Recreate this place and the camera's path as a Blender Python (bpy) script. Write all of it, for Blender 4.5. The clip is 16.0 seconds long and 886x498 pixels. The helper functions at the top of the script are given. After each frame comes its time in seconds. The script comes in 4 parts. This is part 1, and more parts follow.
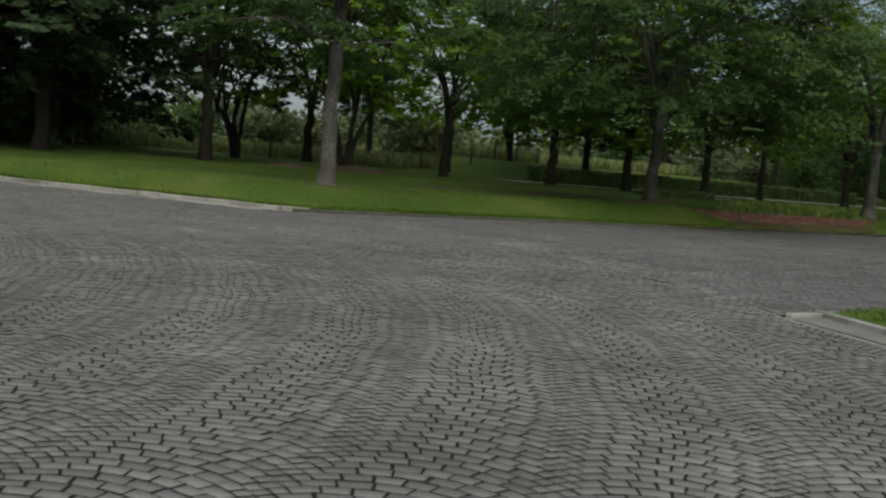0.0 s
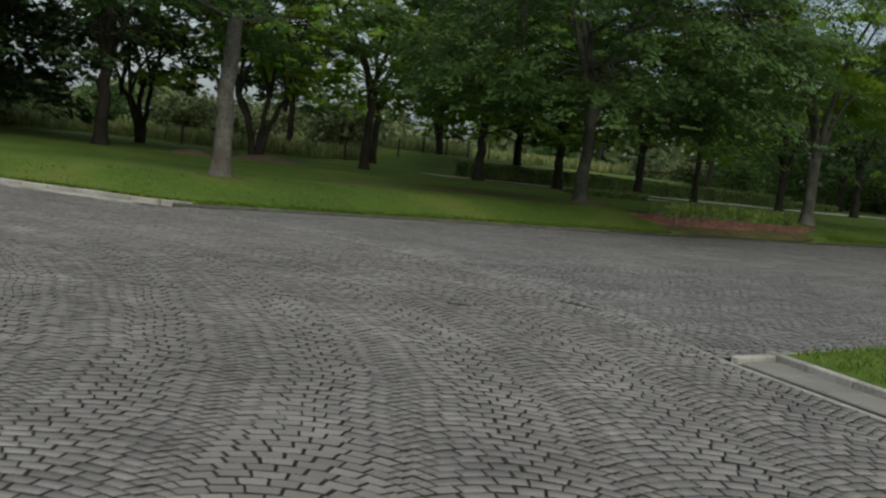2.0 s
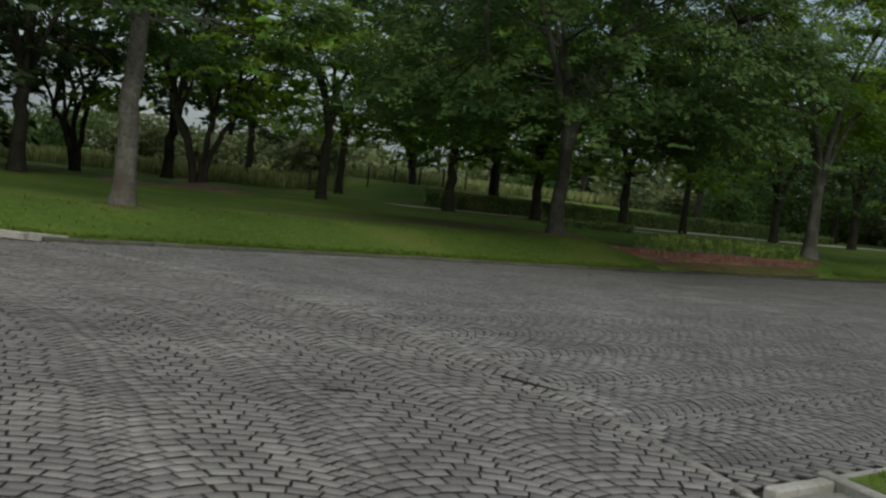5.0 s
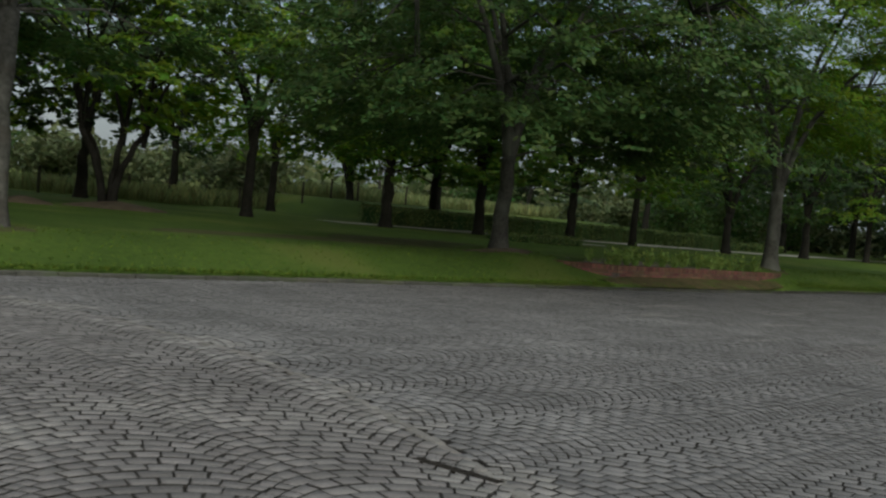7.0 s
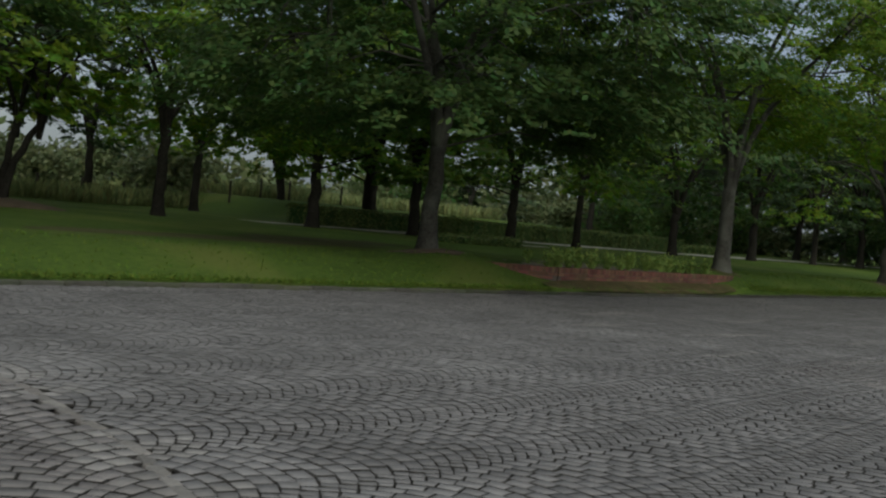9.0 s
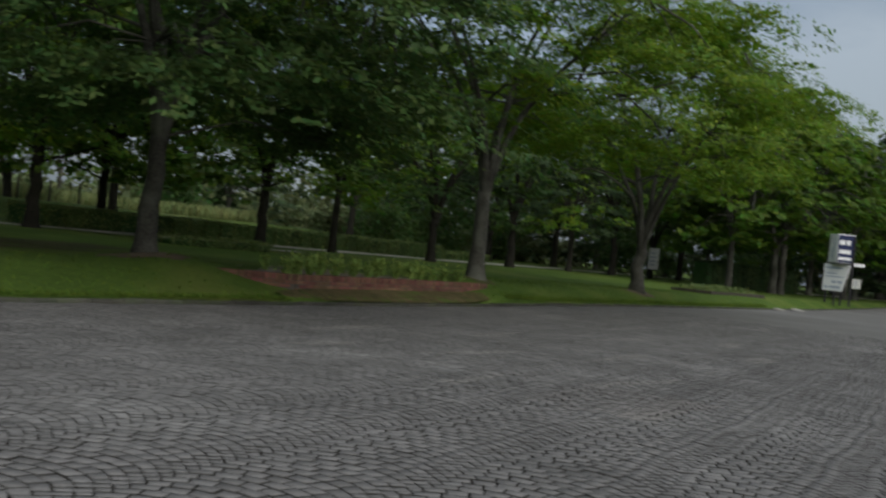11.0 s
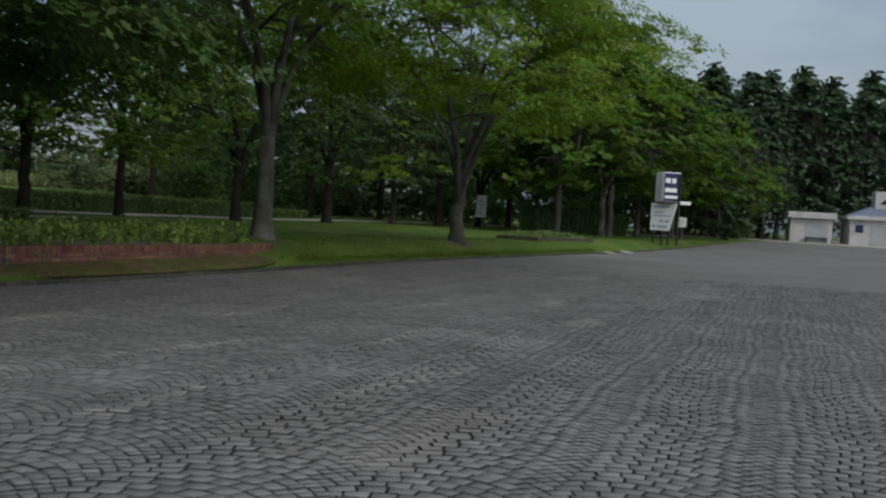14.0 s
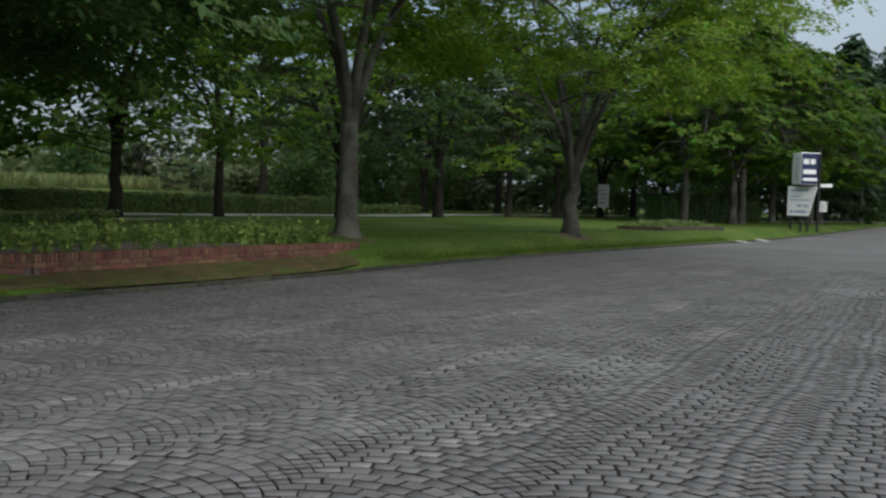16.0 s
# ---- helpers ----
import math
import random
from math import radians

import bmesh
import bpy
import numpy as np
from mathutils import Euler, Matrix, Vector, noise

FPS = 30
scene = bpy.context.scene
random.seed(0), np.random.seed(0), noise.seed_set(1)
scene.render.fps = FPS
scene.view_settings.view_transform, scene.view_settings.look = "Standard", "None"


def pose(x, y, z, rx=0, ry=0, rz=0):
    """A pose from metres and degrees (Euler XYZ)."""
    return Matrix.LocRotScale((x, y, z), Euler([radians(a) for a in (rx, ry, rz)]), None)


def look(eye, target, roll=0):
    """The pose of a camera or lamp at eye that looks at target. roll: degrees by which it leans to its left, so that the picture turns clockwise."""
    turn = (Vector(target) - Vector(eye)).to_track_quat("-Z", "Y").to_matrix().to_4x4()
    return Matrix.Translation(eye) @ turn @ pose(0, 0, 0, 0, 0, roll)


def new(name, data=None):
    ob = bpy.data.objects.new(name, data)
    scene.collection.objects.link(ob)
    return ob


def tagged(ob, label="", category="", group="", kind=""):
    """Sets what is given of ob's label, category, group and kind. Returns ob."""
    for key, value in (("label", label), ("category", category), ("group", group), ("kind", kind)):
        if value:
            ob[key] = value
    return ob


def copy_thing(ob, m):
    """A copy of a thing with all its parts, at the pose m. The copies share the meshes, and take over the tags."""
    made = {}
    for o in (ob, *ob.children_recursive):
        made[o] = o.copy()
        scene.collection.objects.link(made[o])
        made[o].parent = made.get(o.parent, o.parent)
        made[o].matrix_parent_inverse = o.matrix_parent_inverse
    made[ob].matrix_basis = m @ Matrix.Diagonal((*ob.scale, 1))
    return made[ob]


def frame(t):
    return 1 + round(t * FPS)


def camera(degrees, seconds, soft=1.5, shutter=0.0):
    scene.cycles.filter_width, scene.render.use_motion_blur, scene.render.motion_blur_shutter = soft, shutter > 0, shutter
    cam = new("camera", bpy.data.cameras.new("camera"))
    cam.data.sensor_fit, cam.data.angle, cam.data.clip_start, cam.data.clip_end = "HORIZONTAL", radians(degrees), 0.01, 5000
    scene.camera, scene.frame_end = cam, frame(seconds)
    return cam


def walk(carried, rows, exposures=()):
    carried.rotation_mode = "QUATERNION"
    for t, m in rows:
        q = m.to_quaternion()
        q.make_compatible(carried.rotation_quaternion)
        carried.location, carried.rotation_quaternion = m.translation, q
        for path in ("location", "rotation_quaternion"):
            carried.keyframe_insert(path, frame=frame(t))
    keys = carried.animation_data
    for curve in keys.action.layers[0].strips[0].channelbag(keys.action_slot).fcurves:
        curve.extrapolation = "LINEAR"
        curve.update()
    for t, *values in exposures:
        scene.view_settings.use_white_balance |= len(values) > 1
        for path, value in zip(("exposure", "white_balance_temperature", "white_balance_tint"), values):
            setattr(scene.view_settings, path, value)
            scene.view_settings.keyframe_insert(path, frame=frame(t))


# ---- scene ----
cam = camera(45.3, 16.0, soft=2.3, shutter=0.4)
PATH = [
    (0, (0.073, 0.057, 1.493), (1.201, 1.7, 1.318), 5.0),
    (0.5, (0.557, 0.522, 1.502), (1.649, 2.187, 1.315), 5.2),
    (1, (1.052, 0.913, 1.504), (2.148, 2.575, 1.309), 5.6),
    (1.5, (1.536, 1.414, 1.566), (2.668, 3.051, 1.37), 6.2),
    (2, (2.079, 1.848, 1.581), (3.305, 3.418, 1.403), 6.6),
    (2.5, (2.579, 2.361, 1.571), (3.802, 3.934, 1.396), 6.0),
    (3, (3.144, 2.771, 1.554), (4.358, 4.353, 1.394), 5.6),
    (3.5, (3.6, 3.191, 1.513), (4.829, 4.762, 1.36), 5.7),
    (4, (4.107, 3.592, 1.483), (5.345, 5.157, 1.34), 5.4),
    (4.5, (4.599, 3.948, 1.473), (5.826, 5.521, 1.343), 5.8),
    (5, (5.106, 4.432, 1.486), (6.347, 5.996, 1.372), 6.4),
    (7.5, (7.508, 6.731, 1.408), (8.848, 8.214, 1.342), 5.0),
    (8, (8.022, 7.128, 1.38), (9.387, 8.588, 1.318), 5.1),
    (10.5, (10.651, 8.71, 1.304), (12.178, 10.002, 1.288), 6.5),
    (11, (11.175, 8.87, 1.35), (12.841, 9.976, 1.344), 6.0),
    (11.5, (11.747, 9.069, 1.324), (13.45, 10.118, 1.296), 5.1),
    (12, (12.496, 9.311, 1.303), (14.227, 10.313, 1.283), 4.8),
    (12.5, (13.102, 9.42, 1.298), (14.852, 10.386, 1.247), 3.9),
    (13, (13.807, 9.615, 1.316), (15.589, 10.521, 1.255), 4.1),
    (13.5, (14.398, 9.722, 1.339), (16.203, 10.582, 1.27), 3.3),
    (14, (15.05, 9.917, 1.371), (16.866, 10.752, 1.304), 3.3),
    (14.5, (15.722, 10.014, 1.429), (17.52, 10.888, 1.374), 2.7),
    (15, (16.428, 10.265, 1.351), (18.196, 11.199, 1.308), -0.8),
    (15.5, (17.094, 10.413, 1.355), (18.841, 11.383, 1.282), 0.7),
    (16, (17.718, 10.673, 1.336), (19.421, 11.718, 1.247), 1.6),
]
walk(cam, [(t, look(eye, target, roll)) for t, eye, target, roll in PATH],
     exposures=[(0, -0.19, 6840, 3), (1, -0.21, 6840, 3), (1.5, -0.07, 6840, 3), (2, -0.06, 6840, 3), (3, -0.3, 6840, 3), (3.5, -0.38, 6840, 3), (4.5, -0.47, 6840, 3), (5, -0.24, 6840, 3), (7.5, -0.32, 6690, 3), (8, -0.44, 6690, 3), (10.5, -0.36, 6580, 6), (11.5, -0.36, 6580, 6), (12.5, -0.21, 6380, 6), (14, -0.39, 6380, 6), (14.5, -0.54, 6380, 6), (15, -0.28, 6380, 6), (15.5, -0.25, 6380, 6), (16, -0.03, 6380, 6)])

# ---- world and light ----
SUN_ELEVATION, SUN_ROTATION = radians(38), radians(206)
world = bpy.data.worlds.new("overcast_sky")
scene.world = world
world.use_nodes = True
wt = world.node_tree
wt.nodes.clear()


def wnode(kind, **vals):
    n = wt.nodes.new(kind)
    for k, v in vals.items():
        n.inputs[k].default_value = v
    return n


sky = wt.nodes.new("ShaderNodeTexSky")
sky.sky_type = "NISHITA"
sky.sun_disc = False
sky.sun_elevation, sky.sun_rotation = SUN_ELEVATION, SUN_ROTATION
sky.dust_density = 3.0
sky_bg = wnode("ShaderNodeBackground", Strength=0.05)
wt.links.new(sky.outputs["Color"], sky_bg.inputs["Color"])
wcoord = wt.nodes.new("ShaderNodeTexCoord")
wmap = wnode("ShaderNodeMapping")
wmap.inputs["Scale"].default_value = (1.0, 1.0, 2.6)
wt.links.new(wcoord.outputs["Generated"], wmap.inputs["Vector"])
cloud = wnode("ShaderNodeTexNoise", Scale=2.2, Detail=6.0, Roughness=0.55)
wt.links.new(wmap.outputs["Vector"], cloud.inputs["Vector"])
cloud_ramp = wt.nodes.new("ShaderNodeValToRGB")
cloud_ramp.color_ramp.elements[0].position, cloud_ramp.color_ramp.elements[0].color = 0.36, (0.20, 0.26, 0.36, 1)
cloud_ramp.color_ramp.elements[1].position, cloud_ramp.color_ramp.elements[1].color = 0.62, (0.48, 0.525, 0.595, 1)
wt.links.new(cloud.outputs["Fac"], cloud_ramp.inputs["Fac"])
cloud_bg = wnode("ShaderNodeBackground", Strength=0.62)
whiten = wt.nodes.new("ShaderNodeMix")
whiten.data_type = "RGBA"
whiten.inputs["B"].default_value = (0.42, 0.433, 0.437, 1)
wt.links.new(cloud_ramp.outputs["Color"], whiten.inputs["A"])
wt.links.new(whiten.outputs["Result"], cloud_bg.inputs["Color"])
# an overcast sky is about three times brighter overhead than at the horizon
wsep = wt.nodes.new("ShaderNodeSeparateXYZ")
wt.links.new(wcoord.outputs["Generated"], wsep.inputs["Vector"])
high = wt.nodes.new("ShaderNodeMapRange")
high.inputs["From Min"].default_value, high.inputs["From Max"].default_value = 0.2, 0.7
wt.links.new(wsep.outputs["Z"], high.inputs["Value"])
wt.links.new(high.outputs["Result"], whiten.inputs["Factor"])
zenith = wt.nodes.new("ShaderNodeMapRange")
zenith.inputs["From Min"].default_value, zenith.inputs["From Max"].default_value = 0.08, 1.0
zenith.inputs["To Min"].default_value, zenith.inputs["To Max"].default_value = 0.62, 2.1
wt.links.new(wsep.outputs["Z"], zenith.inputs["Value"])
wt.links.new(zenith.outputs["Result"], cloud_bg.inputs["Strength"])
wadd = wt.nodes.new("ShaderNodeAddShader")
wout = wt.nodes.new("ShaderNodeOutputWorld")
wt.links.new(sky_bg.outputs[0], wadd.inputs[0])
wt.links.new(cloud_bg.outputs[0], wadd.inputs[1])
wt.links.new(wadd.outputs[0], wout.inputs["Surface"])

sun_data = bpy.data.lights.new("sun", "SUN")
sun_data.energy, sun_data.angle, sun_data.color = 1.75, radians(40), (1.0, 0.97, 0.91)
sun = new("sun", sun_data)
sun.matrix_world = look((0, 0, 60), (0 - 60 * math.cos(SUN_ELEVATION) * math.sin(SUN_ROTATION), -60 * math.cos(SUN_ELEVATION) * math.cos(SUN_ROTATION), 60 - 60 * math.sin(SUN_ELEVATION)))
scene.view_settings.exposure = 0.0


# ---- materials ----
def mat(name, dark, light, rough=0.85, grain=40.0, large=1.5, bump=0.3, bump_scale=None, per="none", vary=0.25, stain=None, stain_scale=0.4, stain_at=(0.5, 0.72), metal=0.0, spec=0.3, transl=0.0):
    """Two-scale noise between two colours, with a fine relief, an optional stain colour, and a spread from piece to piece."""
    m = bpy.data.materials.new(name)
    m.use_nodes = True
    nt = m.node_tree
    nt.nodes.clear()
    N, L = nt.nodes, nt.links
    out = N.new("ShaderNodeOutputMaterial")
    bsdf = N.new("ShaderNodeBsdfPrincipled")
    bsdf.inputs["Roughness"].default_value, bsdf.inputs["Metallic"].default_value = rough, metal
    bsdf.inputs["Specular IOR Level"].default_value = spec
    tc = N.new("ShaderNodeNewGeometry")

    def nz(scale, detail=4.0):
        n = N.new("ShaderNodeTexNoise")
        n.inputs["Scale"].default_value, n.inputs["Detail"].default_value = scale, detail
        L.new(tc.outputs["Position"], n.inputs["Vector"])
        return n

    fine, big = nz(grain), nz(large)
    add = N.new("ShaderNodeMath")
    add.operation = "MULTIPLY_ADD"
    add.inputs[1].default_value = 0.5
    half = N.new("ShaderNodeMath")
    half.operation = "MULTIPLY"
    half.inputs[1].default_value = 0.5
    L.new(big.outputs["Fac"], half.inputs[0])
    L.new(fine.outputs["Fac"], add.inputs[0])
    L.new(half.outputs[0], add.inputs[2])
    ramp = N.new("ShaderNodeValToRGB")
    ramp.color_ramp.elements[0].position, ramp.color_ramp.elements[0].color = 0.34, (*dark, 1)
    ramp.color_ramp.elements[1].position, ramp.color_ramp.elements[1].color = 0.66, (*light, 1)
    L.new(add.outputs[0], ramp.inputs["Fac"])
    col = ramp.outputs["Color"]
    if stain:
        st = nz(stain_scale, 5.0)
        sr = N.new("ShaderNodeMapRange")
        sr.inputs["From Min"].default_value, sr.inputs["From Max"].default_value = stain_at
        L.new(st.outputs["Fac"], sr.inputs["Value"])
        mx = N.new("ShaderNodeMix")
        mx.data_type = "RGBA"
        mx.inputs["B"].default_value = (*stain, 1)
        L.new(sr.outputs[0], mx.inputs["Factor"])
        L.new(col, mx.inputs["A"])
        col = mx.outputs["Result"]
    if per != "none":
        if per == "island":
            rnd = tc.outputs["Random Per Island"]
        else:
            rnd = N.new("ShaderNodeObjectInfo").outputs["Random"]
        mr = N.new("ShaderNodeMapRange")
        mr.inputs["To Min"].default_value, mr.inputs["To Max"].default_value = 1 - vary, 1 + vary
        L.new(rnd, mr.inputs["Value"])
        sc = N.new("ShaderNodeHueSaturation")
        L.new(mr.outputs[0], sc.inputs["Value"])
        hr = N.new("ShaderNodeMapRange")
        hr.inputs["To Min"].default_value, hr.inputs["To Max"].default_value = 0.5 - 0.03 * vary * 4, 0.5 + 0.02 * vary * 4
        wn = N.new("ShaderNodeMath")
        wn.operation = "MULTIPLY"
        wn.inputs[1].default_value = 7.31
        fr = N.new("ShaderNodeMath")
        fr.operation = "FRACT"
        L.new(rnd, wn.inputs[0])
        L.new(wn.outputs[0], fr.inputs[0])
        L.new(fr.outputs[0], hr.inputs["Value"])
        L.new(hr.outputs[0], sc.inputs["Hue"])
        L.new(col, sc.inputs["Color"])
        col = sc.outputs["Color"]
    L.new(col, bsdf.inputs["Base Color"])
    if bump:
        bn = nz(bump_scale or grain, 6.0)
        b = N.new("ShaderNodeBump")
        b.inputs["Strength"].default_value, b.inputs["Distance"].default_value = bump, 0.02
        L.new(bn.outputs["Fac"], b.inputs["Height"])
        L.new(b.outputs["Normal"], bsdf.inputs["Normal"])
    surf = bsdf.outputs[0]
    if transl:
        tr = N.new("ShaderNodeBsdfTranslucent")
        L.new(col, tr.inputs["Color"])
        ms = N.new("ShaderNodeMixShader")
        ms.inputs["Fac"].default_value = transl
        L.new(surf, ms.inputs[1])
        L.new(tr.outputs[0], ms.inputs[2])
        surf = ms.outputs[0]
    L.new(surf, out.inputs["Surface"])
    return m


M_SETT = mat("stone_sett", (0.11, 0.103, 0.102), (0.197, 0.186, 0.184), 0.75, 60, 0.8, 0.35, 90, "island", 0.2, (0.235, 0.224, 0.215), 0.45, (0.56, 0.74))
M_SETT_ONE = mat("stone_sett_single", (0.11, 0.103, 0.102), (0.197, 0.186, 0.184), 0.75, 60, 0.8, 0.35, 90, "object", 0.2, (0.235, 0.224, 0.215), 0.45, (0.56, 0.74))
M_SETT_COOL = mat("cool_grey_sett", (0.102, 0.099, 0.1), (0.186, 0.18, 0.182), 0.75, 60, 0.8, 0.35, 90, "island", 0.18, (0.216, 0.211, 0.212), 0.45, (0.56, 0.74))
M_SETT_PALE = mat("pale_worn_sett", (0.155, 0.148, 0.144), (0.25, 0.241, 0.235), 0.75, 60, 0.8, 0.35, 90, "island", 0.2)
M_JOINT = mat("sett_joint_dirt", (0.014, 0.013, 0.012), (0.034, 0.031, 0.028), 0.95, 50, 2, 0.5)
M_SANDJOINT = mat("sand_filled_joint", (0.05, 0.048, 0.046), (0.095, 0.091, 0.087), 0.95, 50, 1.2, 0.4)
M_ROAD = mat("far_paving", (0.098, 0.095, 0.092), (0.142, 0.138, 0.133), 0.75, 8, 0.5, 0.3, 30, stain=(0.16, 0.155, 0.155), stain_scale=0.2)
M_KERB = mat("kerb_concrete", (0.2, 0.195, 0.18), (0.36, 0.35, 0.33), 0.9, 30, 2, 0.4, 60, "object", 0.15, (0.12, 0.12, 0.09), 1.2)
M_GRASS = mat("lawn_grass", (0.043, 0.077, 0.015), (0.092, 0.147, 0.026), 0.95, 9, 0.3, 0.9, 35, stain=(0.115, 0.135, 0.036), stain_scale=0.3, stain_at=(0.5, 0.75), spec=0.1)
M_BLADE = mat("grass_blades", (0.07, 0.12, 0.018), (0.12, 0.2, 0.03), 0.8, 10, 0.5, 0, None, "island", 0.3, transl=0.3, spec=0.2)
M_SOIL = mat("bare_soil", (0.06, 0.045, 0.03), (0.13, 0.1, 0.07), 0.95, 25, 2, 0.8, 40)
M_BARK = mat("tree_bark", (0.03, 0.029, 0.025), (0.095, 0.092, 0.08), 0.95, 18, 2, 0.9, 22, stain=(0.13, 0.135, 0.115), stain_scale=1.3, spec=0.15)
# even near-black bark shared by the second-row trunks
M_BARK_DARK = mat("near_black_bark", (0.014, 0.013, 0.011), (0.042, 0.039, 0.033), 0.95, 18, 2, 0.9, 22, spec=0.1)
M_BARK_PALE = mat("pale_lichen_bark", (0.038, 0.037, 0.032), (0.135, 0.131, 0.116), 0.95, 12, 1.5, 0.9, 22, stain=(0.07, 0.06, 0.05), stain_scale=2.0, spec=0.15)
M_LEAF = mat("broad_leaves", (0.058, 0.122, 0.014), (0.108, 0.212, 0.021), 0.55, 3, 0.35, 0, None, "island", 0.35, transl=0.5, spec=0.3)
M_LEAF_LIGHT = mat("light_leaves", (0.088, 0.174, 0.013), (0.169, 0.293, 0.024), 0.55, 3, 0.35, 0, None, "island", 0.35, transl=0.5, spec=0.3)
M_LEAF_DARK = mat("dark_leaves", (0.043, 0.092, 0.025), (0.081, 0.151, 0.040), 0.6, 3, 0.35, 0, None, "island", 0.35, transl=0.5, spec=0.3)
M_LEAF_DEEP = mat("deep_green_leaves", (0.03, 0.058, 0.024), (0.06, 0.102, 0.04), 0.6, 3, 0.35, 0, None, "island", 0.35, transl=0.4, spec=0.25)
M_CONIFER = mat("conifer_leaves", (0.034, 0.074, 0.034), (0.066, 0.126, 0.054), 0.6, 3, 0.35, 0, None, "island", 0.3, transl=0.35, spec=0.3)
M_HEDGE = mat("hedge_leaves", (0.1, 0.155, 0.045), (0.19, 0.27, 0.085), 0.6, 6, 0.5, 0, None, "island", 0.4, transl=0.25, spec=0.3)
M_REED = mat("reed_leaves", (0.15, 0.19, 0.075), (0.25, 0.295, 0.125), 0.7, 4, 0.3, 0, None, "island", 0.35, transl=0.35, spec=0.2)
M_BRICK = mat("red_brick", (0.1, 0.05, 0.035), (0.205, 0.102, 0.07), 0.9, 35, 3, 0.5, 60, "object", 0.3, (0.085, 0.07, 0.04), 1.5)
M_MORTAR = mat("grey_mortar", (0.06, 0.05, 0.043), (0.11, 0.095, 0.082), 0.95, 40, 3, 0.5)
# grey-green shrub leaves; the grey also stands in for distance haze on far_woods
M_THICKET = mat("grey_haze_leaves", (0.075, 0.1, 0.045), (0.15, 0.185, 0.08), 0.6, 3, 0.35, 0, None, "island", 0.35, transl=0.3, spec=0.2)
M_WHITE = mat("white_paint", (0.72, 0.73, 0.75), (0.84, 0.84, 0.85), 0.6, 12, 1, 0.1, 40)
M_OFFWHITE = mat("weathered_white_render", (0.4, 0.39, 0.4), (0.54, 0.53, 0.54), 0.8, 9, 0.8, 0.15, 30, stain=(0.33, 0.32, 0.32), stain_scale=0.7)
M_NAVY = mat("navy_panel", (0.012, 0.02, 0.07), (0.02, 0.03, 0.1), 0.4, 6, 1, 0)
M_DARKMETAL = mat("dark_steel", (0.015, 0.015, 0.017), (0.03, 0.03, 0.032), 0.5, 20, 2, 0.1, 50, metal=0.4)
M_BLUEGREY = mat("blue_grey_print", (0.3, 0.35, 0.46), (0.4, 0.45, 0.55), 0.6, 10, 1, 0)
M_GREYWALL = mat("grey_render", (0.3, 0.31, 0.33), (0.42, 0.43, 0.45), 0.8, 10, 0.8, 0.2, 30)
M_ROOF = mat("slate_blue_roof", (0.1, 0.13, 0.19), (0.17, 0.21, 0.28), 0.6, 8, 0.8, 0.3, 20)
M_PATH = mat("pale_path", (0.3, 0.29, 0.26), (0.42, 0.41, 0.37), 0.95, 12, 0.6, 0.3, 30)
M_GLASS_DARK = mat("dark_window", (0.01, 0.012, 0.015), (0.02, 0.022, 0.025), 0.15, 4, 1, 0, spec=0.5)
M_WOODPOST = mat("weathered_post", (0.03, 0.026, 0.02), (0.08, 0.07, 0.055), 0.9, 30, 3, 0.4, 60)


# ---- mesh helpers ----
def mesh_object(name, verts, faces, material, parent=None, label=""):
    me = bpy.data.meshes.new(name)
    me.from_pydata(verts, [], faces)
    me.materials.append(material)
    ob = new(name, me)
    if parent:
        ob.parent = parent
    if label:
        ob["label"] = label
    return ob


def part(name, bm, material, parent=None, label="", smooth=False):
    me = bpy.data.meshes.new(name)
    bm.to_mesh(me)
    bm.free()
    me.materials.append(material)
    if smooth:
        me.polygons.foreach_set("use_smooth", [True] * len(me.polygons))
    ob = new(name, me)
    if parent:
        ob.parent = parent
    if label:
        ob["label"] = label
    return ob


def box(bm, x0, x1, y0, y1, z0, z1, bevel=0.0):
    made = bmesh.ops.create_cube(bm, size=1.0, matrix=Matrix.LocRotScale(((x0 + x1) / 2, (y0 + y1) / 2, (z0 + z1) / 2), None, (x1 - x0, y1 - y0, z1 - z0)))
    if bevel:
        edges = {e for v in made["verts"] for e in v.link_edges}
        bmesh.ops.bevel(bm, geom=list(edges), offset=bevel, segments=1, affect="EDGES")
    return bm


def quads_mesh(name, corners, material, parent=None, label="", smooth=False):
    """One mesh out of an array (n, 4, 3) of loose quads."""
    n = len(corners)
    me = bpy.data.meshes.new(name)
    me.vertices.add(n * 4)
    me.vertices.foreach_set("co", np.ascontiguousarray(corners, dtype=np.float32).ravel())
    me.loops.add(n * 4)
    me.loops.foreach_set("vertex_index", np.arange(n * 4, dtype=np.int32))
    me.polygons.add(n)
    me.polygons.foreach_set("loop_start", np.arange(0, n * 4, 4, dtype=np.int32))
    me.update(calc_edges=True)
    me.materials.append(material)
    ob = new(name, me)
    if parent:
        ob.parent = parent
    if label:
        ob["label"] = label
    return ob


def thing(name, m, label, category, group="", kind=""):
    ob = new(name)
    ob.matrix_basis = m
    return tagged(ob, label, category, group, kind)


# ---- the lie of the land ----
KERB_X = [-70.0, 5.6, 8.0, 9.3, 10.1, 10.7, 12.9, 16.0, 20.0, 24.0, 29.0, 33.0, 38.0, 44.0, 53.0, 60.0, 95.0, 200.0]
KERB_Y = [121.0, 26.9, 24.0, 22.4, 21.35, 20.9, 21.05, 21.25, 21.42, 21.54, 21.74, 22.06, 22.68, 22.95, 23.0, 23.1, 23.4, 24.0]


def kerb_y(x):
    return float(np.interp(x, KERB_X, KERB_Y))


